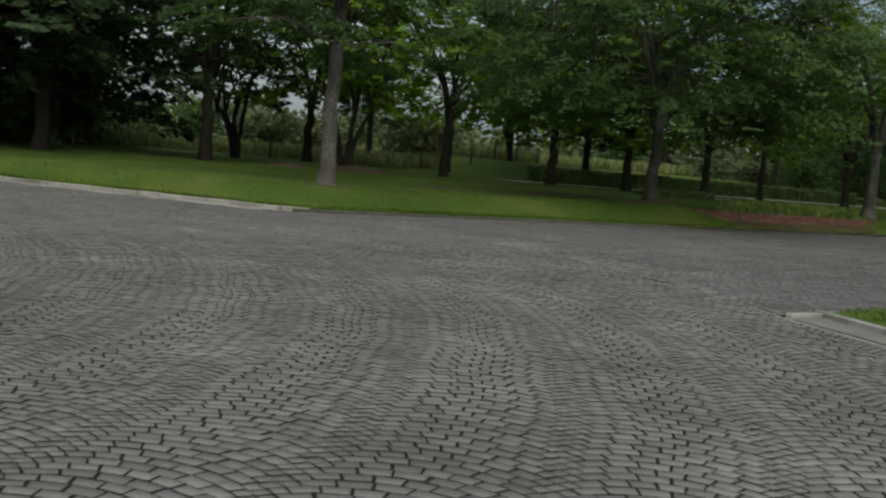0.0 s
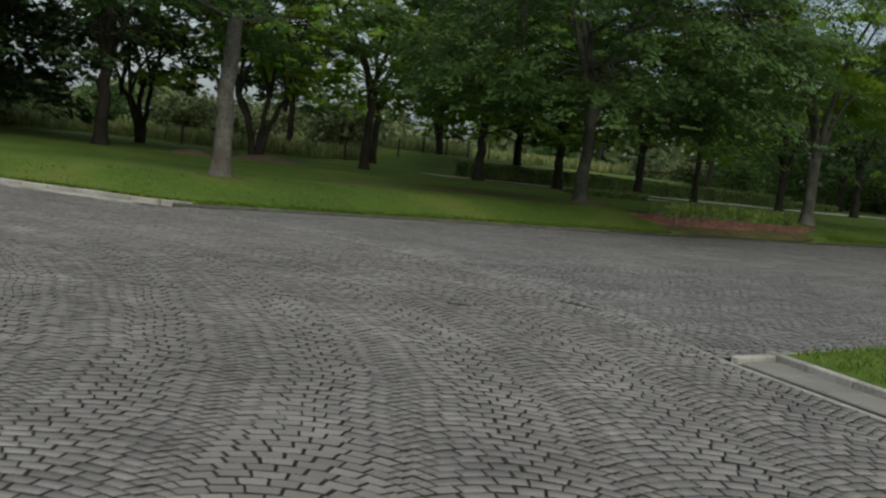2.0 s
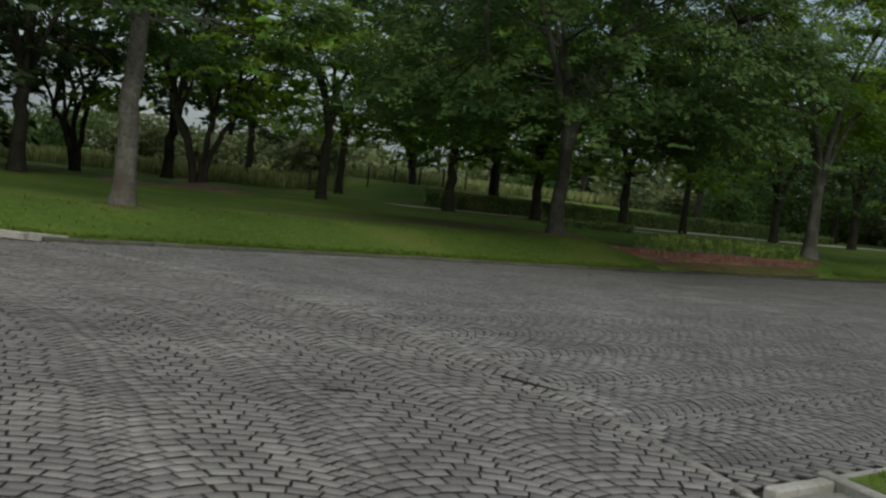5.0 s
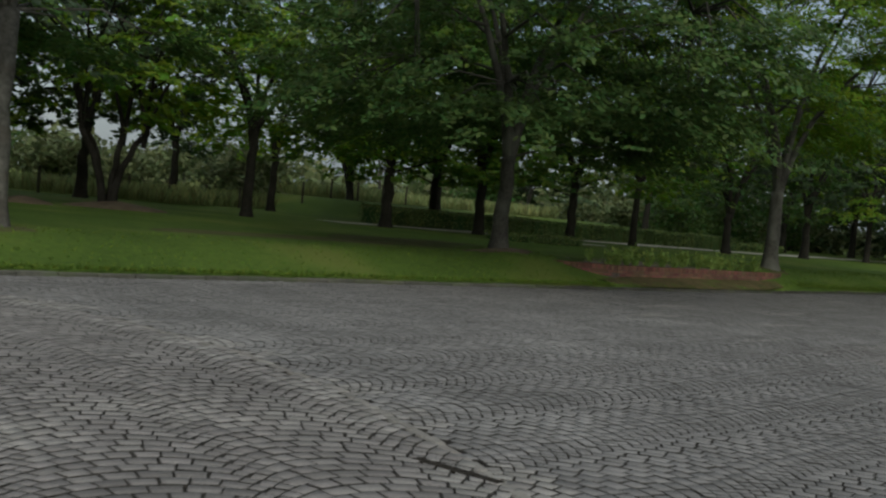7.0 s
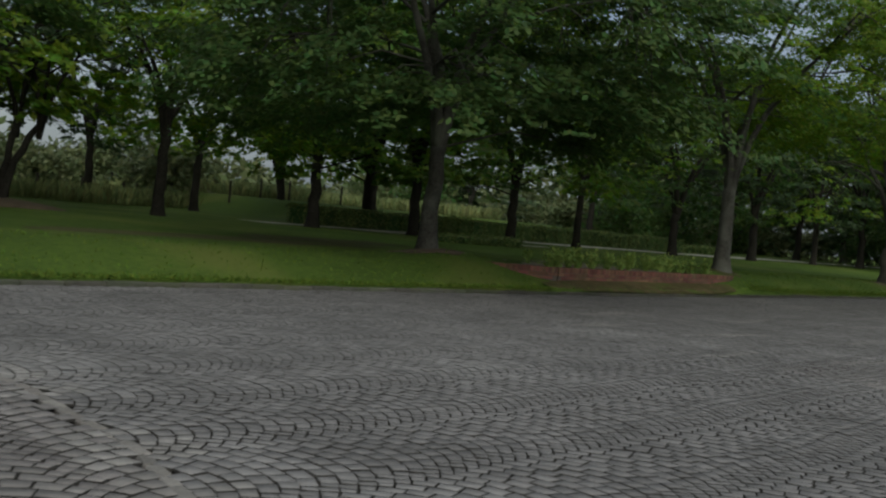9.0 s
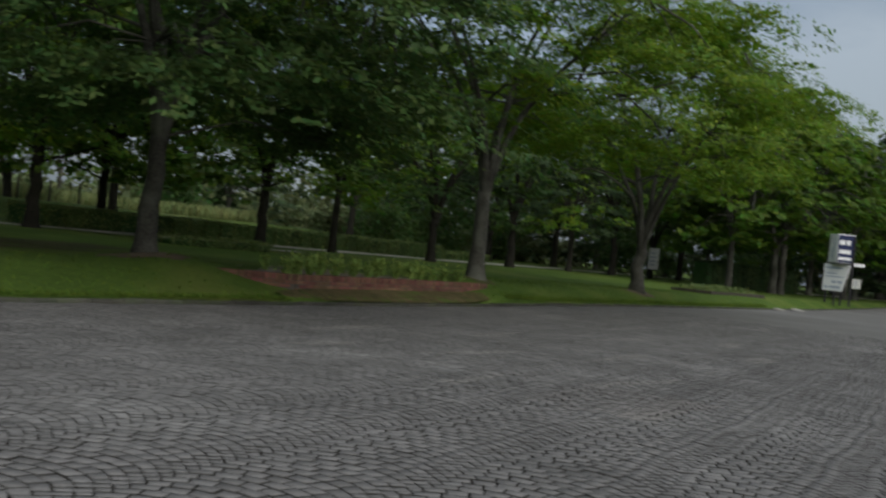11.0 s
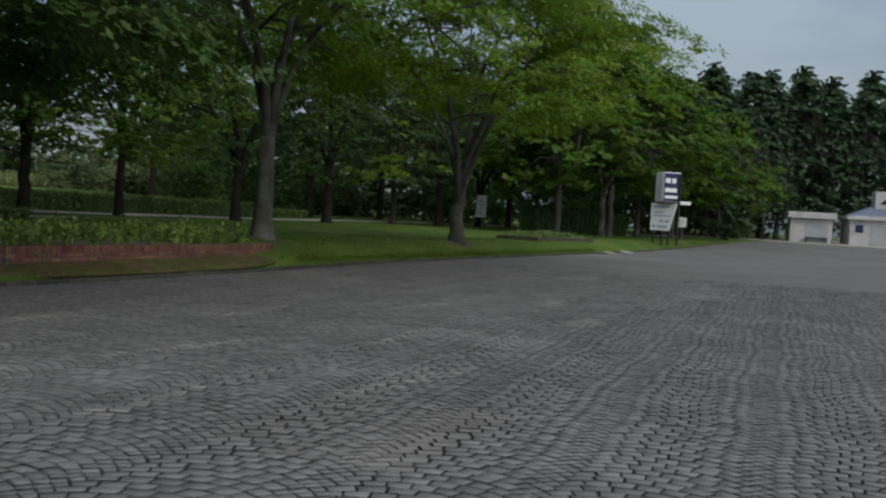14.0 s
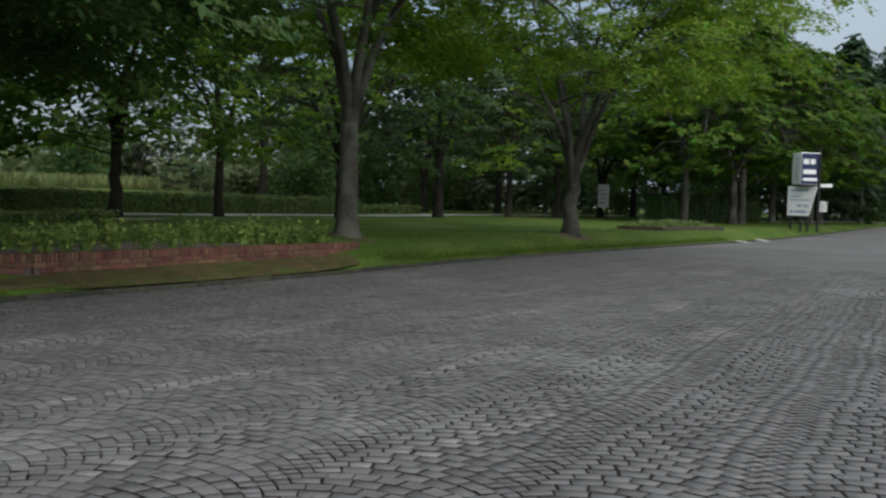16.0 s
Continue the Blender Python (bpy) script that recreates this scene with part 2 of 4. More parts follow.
def smooth_step(v):
    v = min(max(v, 0.0), 1.0)
    return v * v * (3 - 2 * v)


def road_z(x):
    return 0.55 * smooth_step((x - 62) / 52)


def lawn_z(x, y):
    """Height of the lawn: a low bank that rises from the kerb, then nearly level ground."""
    d = (y - kerb_y(x)) * (0.62 if x < 10 else 1.0)
    width = 2.9 - 1.5 * smooth_step((x - 30) / 6)
    z = 0.085 + 0.39 * smooth_step((d + 0.1) / width) + 0.14 * smooth_step((d - 3) / 18) + 0.03 * noise.noise((x * 0.25, y * 0.25, 1.7)) * smooth_step(d / 2)
    z += 0.16 * math.exp(-((x - 35.0) ** 2 + (y - 23.8) ** 2) / 2.5)
    z += 0.2 * math.exp(-((x - 24.9) ** 2 + (y - 23.9) ** 2) / 1.4)
    z += 0.9 * smooth_step((y - 45.0) / 7) * smooth_step((x - 35) / 4) * smooth_step((70 - x) / 6)
    return max(z, road_z(x) + 0.06)


def build_lawn():
    xs = np.concatenate([np.arange(-70, -4, 4.0), np.arange(-4, 5, 1.0), np.arange(5, 60, 0.5), np.arange(60, 200.1, 3.0)])
    ds = [0.0, 0.12, 0.3, 0.6, 1.0, 1.5, 2.0, 2.6, 3.3, 4.0, 5.0, 6.0, 7.5, 9, 11, 13, 15, 18, 21, 23, 25, 27, 30, 33, 36, 40, 50, 65, 90, 140]
    verts, faces = [], []
    for x in xs:
        for d in ds:
            y = kerb_y(x) + 0.13 + d
            verts.append((x, y, lawn_z(x, y) if d else road_z(x) - 0.05))
    n = len(ds)
    for i in range(len(xs) - 1):
        for j in range(n - 1):
            a = i * n + j
            faces.append((a, a + n, a + n + 1, a + 1))
    ob = mesh_object("lawn", verts, faces, M_GRASS)
    ob.data.polygons.foreach_set("use_smooth", [True] * len(ob.data.polygons))
    return tagged(ob, "mown green lawn that banks up gently from the kerb", "lawn", kind="structure")


build_lawn()
ground = mesh_object("ground", [(-900, -900, -0.35), (900, -900, -0.35), (900, 900, -0.35), (-900, 900, -0.35)], [(0, 1, 2, 3)], M_GRASS)
tagged(ground, "wide level grassy ground that reaches the horizon", "ground", kind="structure")


SETT_X0, SETT_X1, SETT_Y0 = -4.0, 44.0, -2.0


def bed_edge(x):
    return SETT_Y0 if x < 23.5 else 7.0


def build_road():
    xs = np.concatenate([np.arange(-70, -4, 3.0), np.arange(-4, 60, 1.0), np.arange(60, 260.1, 5.0)])
    far, bed = ([], []), ([], [])

    def quad(store, x0, x1, ya, yb, yc, yd, z0, z1):
        n = len(store[0])
        store[0].extend([(x0, ya, z0), (x1, yb, z1), (x1, yc, z1), (x0, yd, z0)])
        store[1].append((n, n + 1, n + 2, n + 3))

    for x0, x1 in zip(xs, xs[1:]):
        k0, k1 = kerb_y(x0) + 0.03, kerb_y(x1) + 0.03
        z0, z1 = road_z(x0) - 0.002, road_z(x1) - 0.002
        if SETT_X0 - 0.1 < x0 and x1 < SETT_X1 + 0.1:
            y0 = bed_edge(x0)
            quad(far, x0, x1, -60, -60, y0, y0, z0, z1)
            quad(bed, x0, x1, y0, y0, k1, k0, -0.03, -0.03)
        else:
            quad(far, x0, x1, -60, -60, k1, k0, z0, z1)
    ob = mesh_object("road", *far, M_ROAD)
    tagged(ob, "broad road paved with small grey stone setts", "road", kind="structure")
    pave = mesh_object("pavement", *bed, M_JOINT)
    return tagged(pave, "grey stone setts laid in curved fan rows with dark joints", "pavement", kind="structure")


pavement = build_road()


# ---- trees ----
def tube(bm, pts, radii, sides):
    rings = []
    for i, p in enumerate(pts):
        a = Vector(pts[max(i - 1, 0)])
        b = Vector(pts[min(i + 1, len(pts) - 1)])
        t = (b - a).normalized()
        u = t.orthogonal().normalized()
        if i and rings:
            u = (last_u - t * last_u.dot(t)).normalized()
        last_u = u
        w = t.cross(u)
        rings.append([bm.verts.new(Vector(p) + (u * math.cos(k * math.tau / sides) + w * math.sin(k * math.tau / sides)) * radii[i]) for k in range(sides)])
    for r0, r1 in zip(rings, rings[1:]):
        for k in range(sides):
            bm.faces.new((r0[k], r0[(k + 1) % sides], r1[(k + 1) % sides], r1[k]))
    bm.faces.new(rings[-1])
    return bm


def leaf_quads(rng, centres, normals, size, slim=0.5):
    """Rhombic leaves that face near the given normals."""
    n = len(centres)
    nr = normals + rng.normal(0, 0.3, (n, 3))
    nr /= np.linalg.norm(nr, axis=1)[:, None]
    d = rng.normal(0, 1, (n, 3))
    d -= nr * np.sum(d * nr, axis=1)[:, None]
    d /= np.linalg.norm(d, axis=1)[:, None]
    w = np.cross(nr, d)
    s = size * rng.uniform(0.7, 1.35, (n, 1))
    q = np.empty((n, 4, 3))
    q[:, 0] = centres - d * s * 0.5
    q[:, 1] = centres + w * s * slim * 0.5 - nr * s * 0.08
    q[:, 2] = centres + d * s * 0.5 - nr * s * 0.12
    q[:, 3] = centres - w * s * slim * 0.5 - nr * s * 0.08
    return q


def make_tree(m, seed, label, height=11.0, fork=2.6, trunk_r=0.25, spread=5.0, crown_base=2.8, leaf=0.13, boughs=90, sprays=13, per_spray=26, leaf_mat=None, bark=None, vase=0.75, lean=0.0, stems=1, layered=0.13, bough=0.21, group="park trees", conifer=False, low=0.85, name="tree"):
    """A broad-leaved tree: root flare, trunk, limbs, boughs with leaf sprays."""
    rng = np.random.default_rng(seed)
    leaf_mat = leaf_mat or M_LEAF
    bark = bark or M_BARK
    root = thing(name, m, label, "tree", group)
    bm = bmesh.new()
    limbs = []
    for s in range(stems):
        a0 = rng.uniform(0, math.tau)
        tilt = lean if stems == 1 else 0.28 + 0.15 * rng.random()
        base = Vector((0.16 * math.cos(a0), 0.16 * math.sin(a0), 0)) if stems > 1 else Vector((0, 0, 0))
        pts, rad = [], []
        steps = 7
        top = height * 0.93 if conifer else fork
        for i in range(steps + 1):
            f = i / steps
            z = -0.15 + (top + 0.15) * f
            p = base + Vector((math.cos(a0) * tilt * z * f + 0.05 * rng.normal() * f, math.sin(a0) * tilt * z * f + 0.05 * rng.normal() * f, z))
            pts.append(p)
            flare = 1.0 + 0.55 * math.exp(-max(z, 0) / 0.16)
            rad.append(trunk_r * flare * ((1 - 0.95 * f) if conifer else (1 - 0.22 * f)))
        tube(bm, pts, rad, 12 if stems == 1 else 8)
        limbs.append(pts)
        if conifer:
            continue
        n_limb = rng.integers(5, 7) if stems == 1 else 3
        for k in range(n_limb):
            a = a0 + k * math.tau / n_limb + rng.normal(0, 0.3)
            reach = spread * rng.uniform(0.45, 0.8)
            rise = (height - fork) * rng.uniform(0.55, 0.9)
            lp, lr = [], []
            start = pts[-1] - Vector((0, 0, rng.uniform(0, 0.5)))
            for i in range(8):
                f = i / 7
                out_ = reach * (f ** (1.0 + vase * 0.6)) * (0.6 + 0.4 * f)
                lp.append(start + Vector((math.cos(a) * out_ + 0.12 * rng.normal() * f, math.sin(a) * out_ + 0.12 * rng.normal() * f, rise * (f ** (1.1 - 0.4 * (1 - vase))))))
                lr.append(trunk_r * 0.5 * (1 - f) ** 1.1 + 0.016)
            tube(bm, lp, lr, 7)
            limbs.append(lp)
            for q in range(3):
                i0 = rng.integers(3, 7)
                a2 = a + rng.choice([-1, 1]) * rng.uniform(0.4, 1.2)
                ln = spread * rng.uniform(0.3, 0.5)
                sp = lp[i0]
                up = rng.uniform(0.05, 0.45)
                bp = [sp + Vector((math.cos(a2) * ln * f, math.sin(a2) * ln * f, ln * up * math.sin(f * 1.9) + 0.08 * rng.normal() * f)) for f in (0, 0.25, 0.5, 0.75, 1.0)]
                tube(bm, bp, [lr[i0] * 0.6 * (1 - 0.85 * f) + 0.008 for f in (0, 0.25, 0.5, 0.75, 1.0)], 5)
                limbs.append(bp)
    anchor = np.array([tuple(p) for lp in limbs for p in (lp[2:] if lp is not limbs[0] else lp[-2:])])
    ctr = []
    for b in range(boughs):
        f = (b + rng.random()) / boughs
        z = crown_base + (height - crown_base) * f ** low
        g = (z - crown_base) / (height - crown_base)
        if conifer:
            env = spread * (1 - g) ** 0.72 + 0.12
            r = env * rng.uniform(0.35, 1.0)
        else:
            env = spread * (0.62 + 0.55 * math.sin(math.pi * min(g * 1.1 + 0.12, 1.0)) - 0.35 * g * g)
            r = env * (rng.random() ** (0.38 if g > 0.15 else 0.5))
        a = rng.uniform(0, math.tau)
        ctr.append((r * math.cos(a), r * math.sin(a), z + rng.normal(0, 0.25) - 0.06 * r))
    ctr = np.array(ctr)
    for c in ctr:
        d2 = np.sum((anchor - c) ** 2 * (1, 1, 1.6), axis=1)
        p = Vector(anchor[int(np.argmin(d2))])
        e = Vector(c)
        mid = (p + e) / 2 + Vector((0, 0, 0.12 * (e - p).length))
        ln = (e - p).length
        tube(bm, [p, mid, e], [0.014 + 0.008 * min(ln, 4), 0.012 + 0.004 * min(ln, 4), 0.006], 4)
    part("trunk", bm, bark, root, smooth=True)
    br = np.clip(spread * bough, 0.5, 1.7)
    n_leaf = sprays * per_spray
    size = rng.uniform(0.65, 1.35, boughs)
    way = np.arctan2(ctr[:, 1], ctr[:, 0]) + rng.normal(0, 0.35, boughs)
    ex, ey = np.cos(way)[:, None], np.sin(way)[:, None]
    tilt = rng.normal(0, 0.12, (boughs, 2))
    sub = rng.normal(0, 0.55, (boughs, sprays, 2)) * (1.0, 0.8) * br * size[:, None, None]
    p = np.repeat(sub, per_spray, axis=1) + rng.normal(0, 0.13, (boughs, n_leaf, 2)) * (1.0, 0.7) * br
    u, v = p[:, :, 0], p[:, :, 1]
    rim = np.maximum(u, 0) + 0.35 * np.abs(v)
    dz = u * tilt[:, :1] + v * tilt[:, 1:] - 0.3 * rim ** 1.7 / br + rng.normal(0, 1, u.shape) * layered * 0.3 * br
    dz += np.repeat(rng.normal(0, 0.09, (boughs, sprays)), per_spray, axis=1) * br
    dz = np.maximum(dz, -0.6 * br)
    lc = (ctr[:, None, :] + np.stack([u * ex - v * ey, u * ey + v * ex, dz], axis=2)).reshape(-1, 3)
    out_n = 0.35 + 0.45 * np.clip(u / br, -0.6, 1.6)
    side_n = 0.3 * v / br
    nrm = np.stack([out_n * ex - side_n * ey, out_n * ey + side_n * ex, np.ones_like(u)], axis=2).reshape(-1, 3)
    quads_mesh("crown", leaf_quads(rng, lc, nrm, leaf), leaf_mat, root)
    return root


def on_lawn(x, y, turn=0.0, scale=1.0, sink=0.03):
    return pose(x, y, lawn_z(x, y) - sink, 0, 0, turn) @ Matrix.Scale(scale, 4)


ROW = "avenue trees along the kerb"
NEAR = dict(leaf=0.145, boughs=120, sprays=28, per_spray=24, bough=0.22, group=ROW)
make_tree(on_lawn(12.9, 24.25), 11, "tall tree with pale lichen-blotched trunk on the lawn", height=12, fork=3.6, trunk_r=0.215, spread=3.4, crown_base=3.2, leaf_mat=M_LEAF_DARK, bark=M_BARK_PALE, **{**NEAR, "boughs": 85, "bough": 0.3})
make_tree(on_lawn(24.55, 24.35), 12, "broad dark green tree with low spreading boughs on the lawn", height=11.5, fork=2.2, trunk_r=0.2, spread=6.4, crown_base=3.0, leaf_mat=M_LEAF_DARK, low=1.4, **{**NEAR, "boughs": 195})
make_tree(on_lawn(35.05, 23.6), 13, "large green tree with stout grey trunk beside the brick planting bed", height=12, fork=2.3, trunk_r=0.225, spread=6.6, crown_base=4.2, vase=0.95, leaf_mat=M_LEAF_LIGHT, **{**NEAR, "boughs": 150})
make_tree(on_lawn(46.9, 24.1), 14, "vase-shaped green tree with many rising limbs on the lawn", height=10, fork=1.6, trunk_r=0.25, spread=6.6, crown_base=4.6, leaf_mat=M_LEAF_LIGHT, vase=1.1, **NEAR)
make_tree(on_lawn(81.5, 29.4), 15, "tall leafy green tree beside the information sign", height=12, fork=2.6, trunk_r=0.28, spread=6.4, crown_base=3.3, leaf=0.32, boughs=140, sprays=12, per_spray=15, bough=0.22, group=ROW)

MID = "trees of the second row"
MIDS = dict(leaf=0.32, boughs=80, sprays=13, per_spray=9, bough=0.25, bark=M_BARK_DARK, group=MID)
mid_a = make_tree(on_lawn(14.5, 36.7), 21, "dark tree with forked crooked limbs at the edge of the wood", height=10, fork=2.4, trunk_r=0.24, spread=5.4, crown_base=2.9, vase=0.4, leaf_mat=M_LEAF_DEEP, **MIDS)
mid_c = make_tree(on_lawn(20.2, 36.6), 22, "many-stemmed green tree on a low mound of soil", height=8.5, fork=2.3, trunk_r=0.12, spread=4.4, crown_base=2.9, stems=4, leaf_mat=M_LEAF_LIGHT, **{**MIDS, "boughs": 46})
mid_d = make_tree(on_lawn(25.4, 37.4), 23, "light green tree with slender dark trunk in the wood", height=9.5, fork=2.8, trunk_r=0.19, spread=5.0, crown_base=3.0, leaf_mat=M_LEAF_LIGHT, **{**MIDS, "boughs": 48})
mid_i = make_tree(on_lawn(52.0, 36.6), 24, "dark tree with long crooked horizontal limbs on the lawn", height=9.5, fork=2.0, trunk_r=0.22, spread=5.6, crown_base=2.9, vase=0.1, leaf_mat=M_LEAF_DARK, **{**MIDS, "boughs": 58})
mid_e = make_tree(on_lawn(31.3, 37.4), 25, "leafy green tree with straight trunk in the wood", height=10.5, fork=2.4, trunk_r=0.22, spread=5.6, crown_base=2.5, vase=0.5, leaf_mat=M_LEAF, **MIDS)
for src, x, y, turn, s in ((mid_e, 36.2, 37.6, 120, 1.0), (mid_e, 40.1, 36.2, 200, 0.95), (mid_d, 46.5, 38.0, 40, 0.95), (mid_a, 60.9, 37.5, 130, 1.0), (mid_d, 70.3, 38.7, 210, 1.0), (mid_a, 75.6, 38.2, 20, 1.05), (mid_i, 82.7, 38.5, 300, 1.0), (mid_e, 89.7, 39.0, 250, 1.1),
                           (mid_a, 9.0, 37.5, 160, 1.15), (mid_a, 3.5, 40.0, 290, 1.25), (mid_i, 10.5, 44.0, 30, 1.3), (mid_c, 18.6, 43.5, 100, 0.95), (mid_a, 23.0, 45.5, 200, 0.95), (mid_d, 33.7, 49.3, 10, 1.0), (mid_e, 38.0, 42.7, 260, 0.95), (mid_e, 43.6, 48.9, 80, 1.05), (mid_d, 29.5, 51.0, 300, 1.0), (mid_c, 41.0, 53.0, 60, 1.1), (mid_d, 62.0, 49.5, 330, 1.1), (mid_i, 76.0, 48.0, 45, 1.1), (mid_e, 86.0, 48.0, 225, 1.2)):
    copy_thing(src, on_lawn(x, y, turn, s))

BACK = "trees of the far wood"
FARS = dict(sprays=9, per_spray=8, boughs=95, leaf=0.52, bough=0.25, group=BACK)
far_a = make_tree(on_lawn(-3.0, 46.0), 31, "tall dark tree of the dense far wood", height=12, fork=2.4, trunk_r=0.25, spread=6.0, crown_base=1.0, leaf_mat=M_LEAF_DEEP, **FARS)
far_b = make_tree(on_lawn(82.0, 29.0), 32, "tall light green tree beside the road", height=13.5, fork=3.0, trunk_r=0.25, spread=6.0, crown_base=3.2, **FARS)
for src, x, y, turn, s in ((far_a, 10.6, 42.5, 20, 0.85), (far_a, 6.0, 41.0, 140, 0.9), (far_a, 13.5, 48.0, 250, 0.8), (far_a, 4.0, 49.0, 60, 1.0), (far_a, 9.0, 51.0, 200, 0.9), (mid_a, -1.5, 38.5, 120, 1.15), (mid_a, 6.0, 35.0, 330, 1.0), (far_a, 13.0, 56.0, 100, 0.9), (far_a, -9.0, 50.0, 10, 1.1), (far_a, 98.0, 50.0, 100, 1.0), (far_a, 104.0, 42.0, 190, 0.9), (far_b, 76.0, 30.5, 80, 0.9), (far_b, 95.0, 30.5, 200, 0.95), (far_b, 106.0, 31.0, 310, 0.85), (far_b, 92.0, 27.2, 30, 0.85), (far_a, 99.0, 28.0, 80, 0.85), (far_b, 108.0, 26.8, 150, 0.8), (far_a, 115.0, 28.5, 220, 0.9), (far_a, 121.0, 33.0, 20, 1.0), (far_a, 128.0, 31.0, 120, 1.1),
                           (far_a, 47.0, 84.0, 180, 0.6), (far_b, 62.0, 78.0, 250, 0.65), (far_a, 72.0, 70.0, 300, 0.8), (far_a, 84.0, 62.0, 10, 0.9), (far_a, 76.0, 58.0, 200, 0.8), (far_a, 96.0, 60.0, 70, 0.9), (far_a, 112.0, 52.0, 170, 0.9)):
    copy_thing(src, on_lawn(x, y, turn, s))

cedar = make_tree(on_lawn(113.0, 29.0), 41, "tall dark conifer with a straight grey trunk in the far grove", height=15.5, trunk_r=0.26, spread=4.8, crown_base=3.0, leaf=0.5, boughs=230, sprays=5, per_spray=6, conifer=True, leaf_mat=M_CONIFER, bark=M_BARK, bough=0.17, group="conifers of the far grove")
for x, y, turn, s in ((117.0, 36.0, 40, 0.95), (120.0, 30.0, 80, 0.9), (126.0, 27.0, 130, 1.05), (130.0, 22.5, 170, 1.1), (133.0, 17.0, 200, 1.0), (136.0, 11.0, 300, 1.15), (138.0, 5.0, 100, 1.05), (110.0, 40.0, 350, 0.9), (104.0, 36.0, 20, 0.8), (126.0, 36.0, 250, 1.1), (134.0, 27.0, 20, 1.15), (140.0, 17.0, 60, 1.2), (143.0, 9.0, 220, 1.2), (117.0, 25.6, 150, 0.75), (123.0, 25.2, 10, 0.85), (147.0, 25.0, 75, 1.3), (150.0, 14.0, 15, 1.3), (146.0, 31.0, 95, 1.25), (138.0, 33.0, 195, 1.2), (131.0, 19.6, 35, 0.95), (139.0, 21.0, 65, 1.15), (128.0, 24.5, 265, 0.95), (141.0, 13.0, 285, 1.1)):
    copy_thing(cedar, on_lawn(x, y, turn, s) if y > kerb_y(x) + 3.5 else pose(x, y, 0.6, 0, 0, turn) @ Matrix.Scale(s, 4))


# ---- leaf masses: shrubs, reeds, hedges ----
def leaf_mass(rng, boxes, density, leaf, lump=0.25, surface=True):
    """Leaf quads over the skin of blocks (x0, x1, y0, y1, z0, z1) with an uneven outline."""
    cs, ns = [], []
    for x0, x1, y0, y1, z0, z1 in boxes:
        w, d, h = x1 - x0, y1 - y0, z1 - z0
        for area, fn, nrm in ((w * d, lambda u, v: (x0 + w * u, y0 + d * v, np.full_like(u, z1)), (0, 0, 1)), (w * h, lambda u, v: (x0 + w * u, np.full_like(u, y0), z0 + h * v), (0, -1, 0.3)),
                              (d * h, lambda u, v: (np.full_like(u, x0), y0 + d * u, z0 + h * v), (-1, 0, 0.3)), (d * h, lambda u, v: (np.full_like(u, x1), y0 + d * u, z0 + h * v), (1, 0, 0.3)), (w * h, lambda u, v: (x0 + w * u, np.full_like(u, y1), z0 + h * v), (0, 1, 0.3))):
            n = int(area * density)
            u, v = rng.random(n), rng.random(n)
            c = np.stack(fn(u, v), axis=1) + rng.normal(0, 1, (n, 3)) * lump * 0.3
            c -= np.array(nrm) * np.abs(rng.normal(0, lump, n))[:, None]
            cs.append(c)
            ns.append(np.tile(nrm, (n, 1)))
    return leaf_quads(rng, np.concatenate(cs), np.concatenate(ns).astype(float), leaf)


def make_hedge(x0, x1, y0, y1, h, label, seed, leaf=0.09, density=260, turn=0.0, material=None):
    cx, cy = (x0 + x1) / 2, (y0 + y1) / 2
    z = lawn_z(cx, cy) - 0.04
    root = thing("hedge", pose(cx, cy, z, 0, 0, turn), label, "hedge", "clipped hedges")
    rng = np.random.default_rng(seed)
    w, d = x1 - x0, y1 - y0
    bm = bmesh.new()
    nx = max(int(w / 0.8), 1)
    for i in range(nx):
        a = -w / 2 + w * i / nx
        box(bm, a + 0.06, a + w / nx + 0.05, -d / 2 + 0.12, d / 2 - 0.12, 0, h - 0.1 + 0.04 * rng.normal(), 0.05)
    part("twiggy_core", bm, M_LEAF_DARK, root)
    boxes = []
    for i in range(nx):
        a = -w / 2 + w * i / nx
        boxes.append((a, a + w / nx, -d / 2 + 0.03 * rng.normal(), d / 2, 0, h + 0.03 * rng.normal()))
    quads_mesh("foliage", leaf_mass(rng, boxes, density, leaf, 0.07), material or M_HEDGE, root)
    return root


make_hedge(33.0, 58.5, 40.2, 41.4, 0.82, "long clipped green hedge behind the second row of trees", 51, 0.1, 200)
make_hedge(33.2, 37.6, 33.2, 34.1, 0.34, "very low dark clipped hedge on the lawn", 52)
make_hedge(61.5, 69.0, 43.6, 44.6, 0.5, "low clipped hedge beside the pale footpath", 53, 0.12, 150)
make_hedge(77.5, 93.5, 31.6, 32.8, 1.7, "dark clipped hedge block under the far trees", 54, 0.16, 90, -5.4, M_LEAF_DEEP)


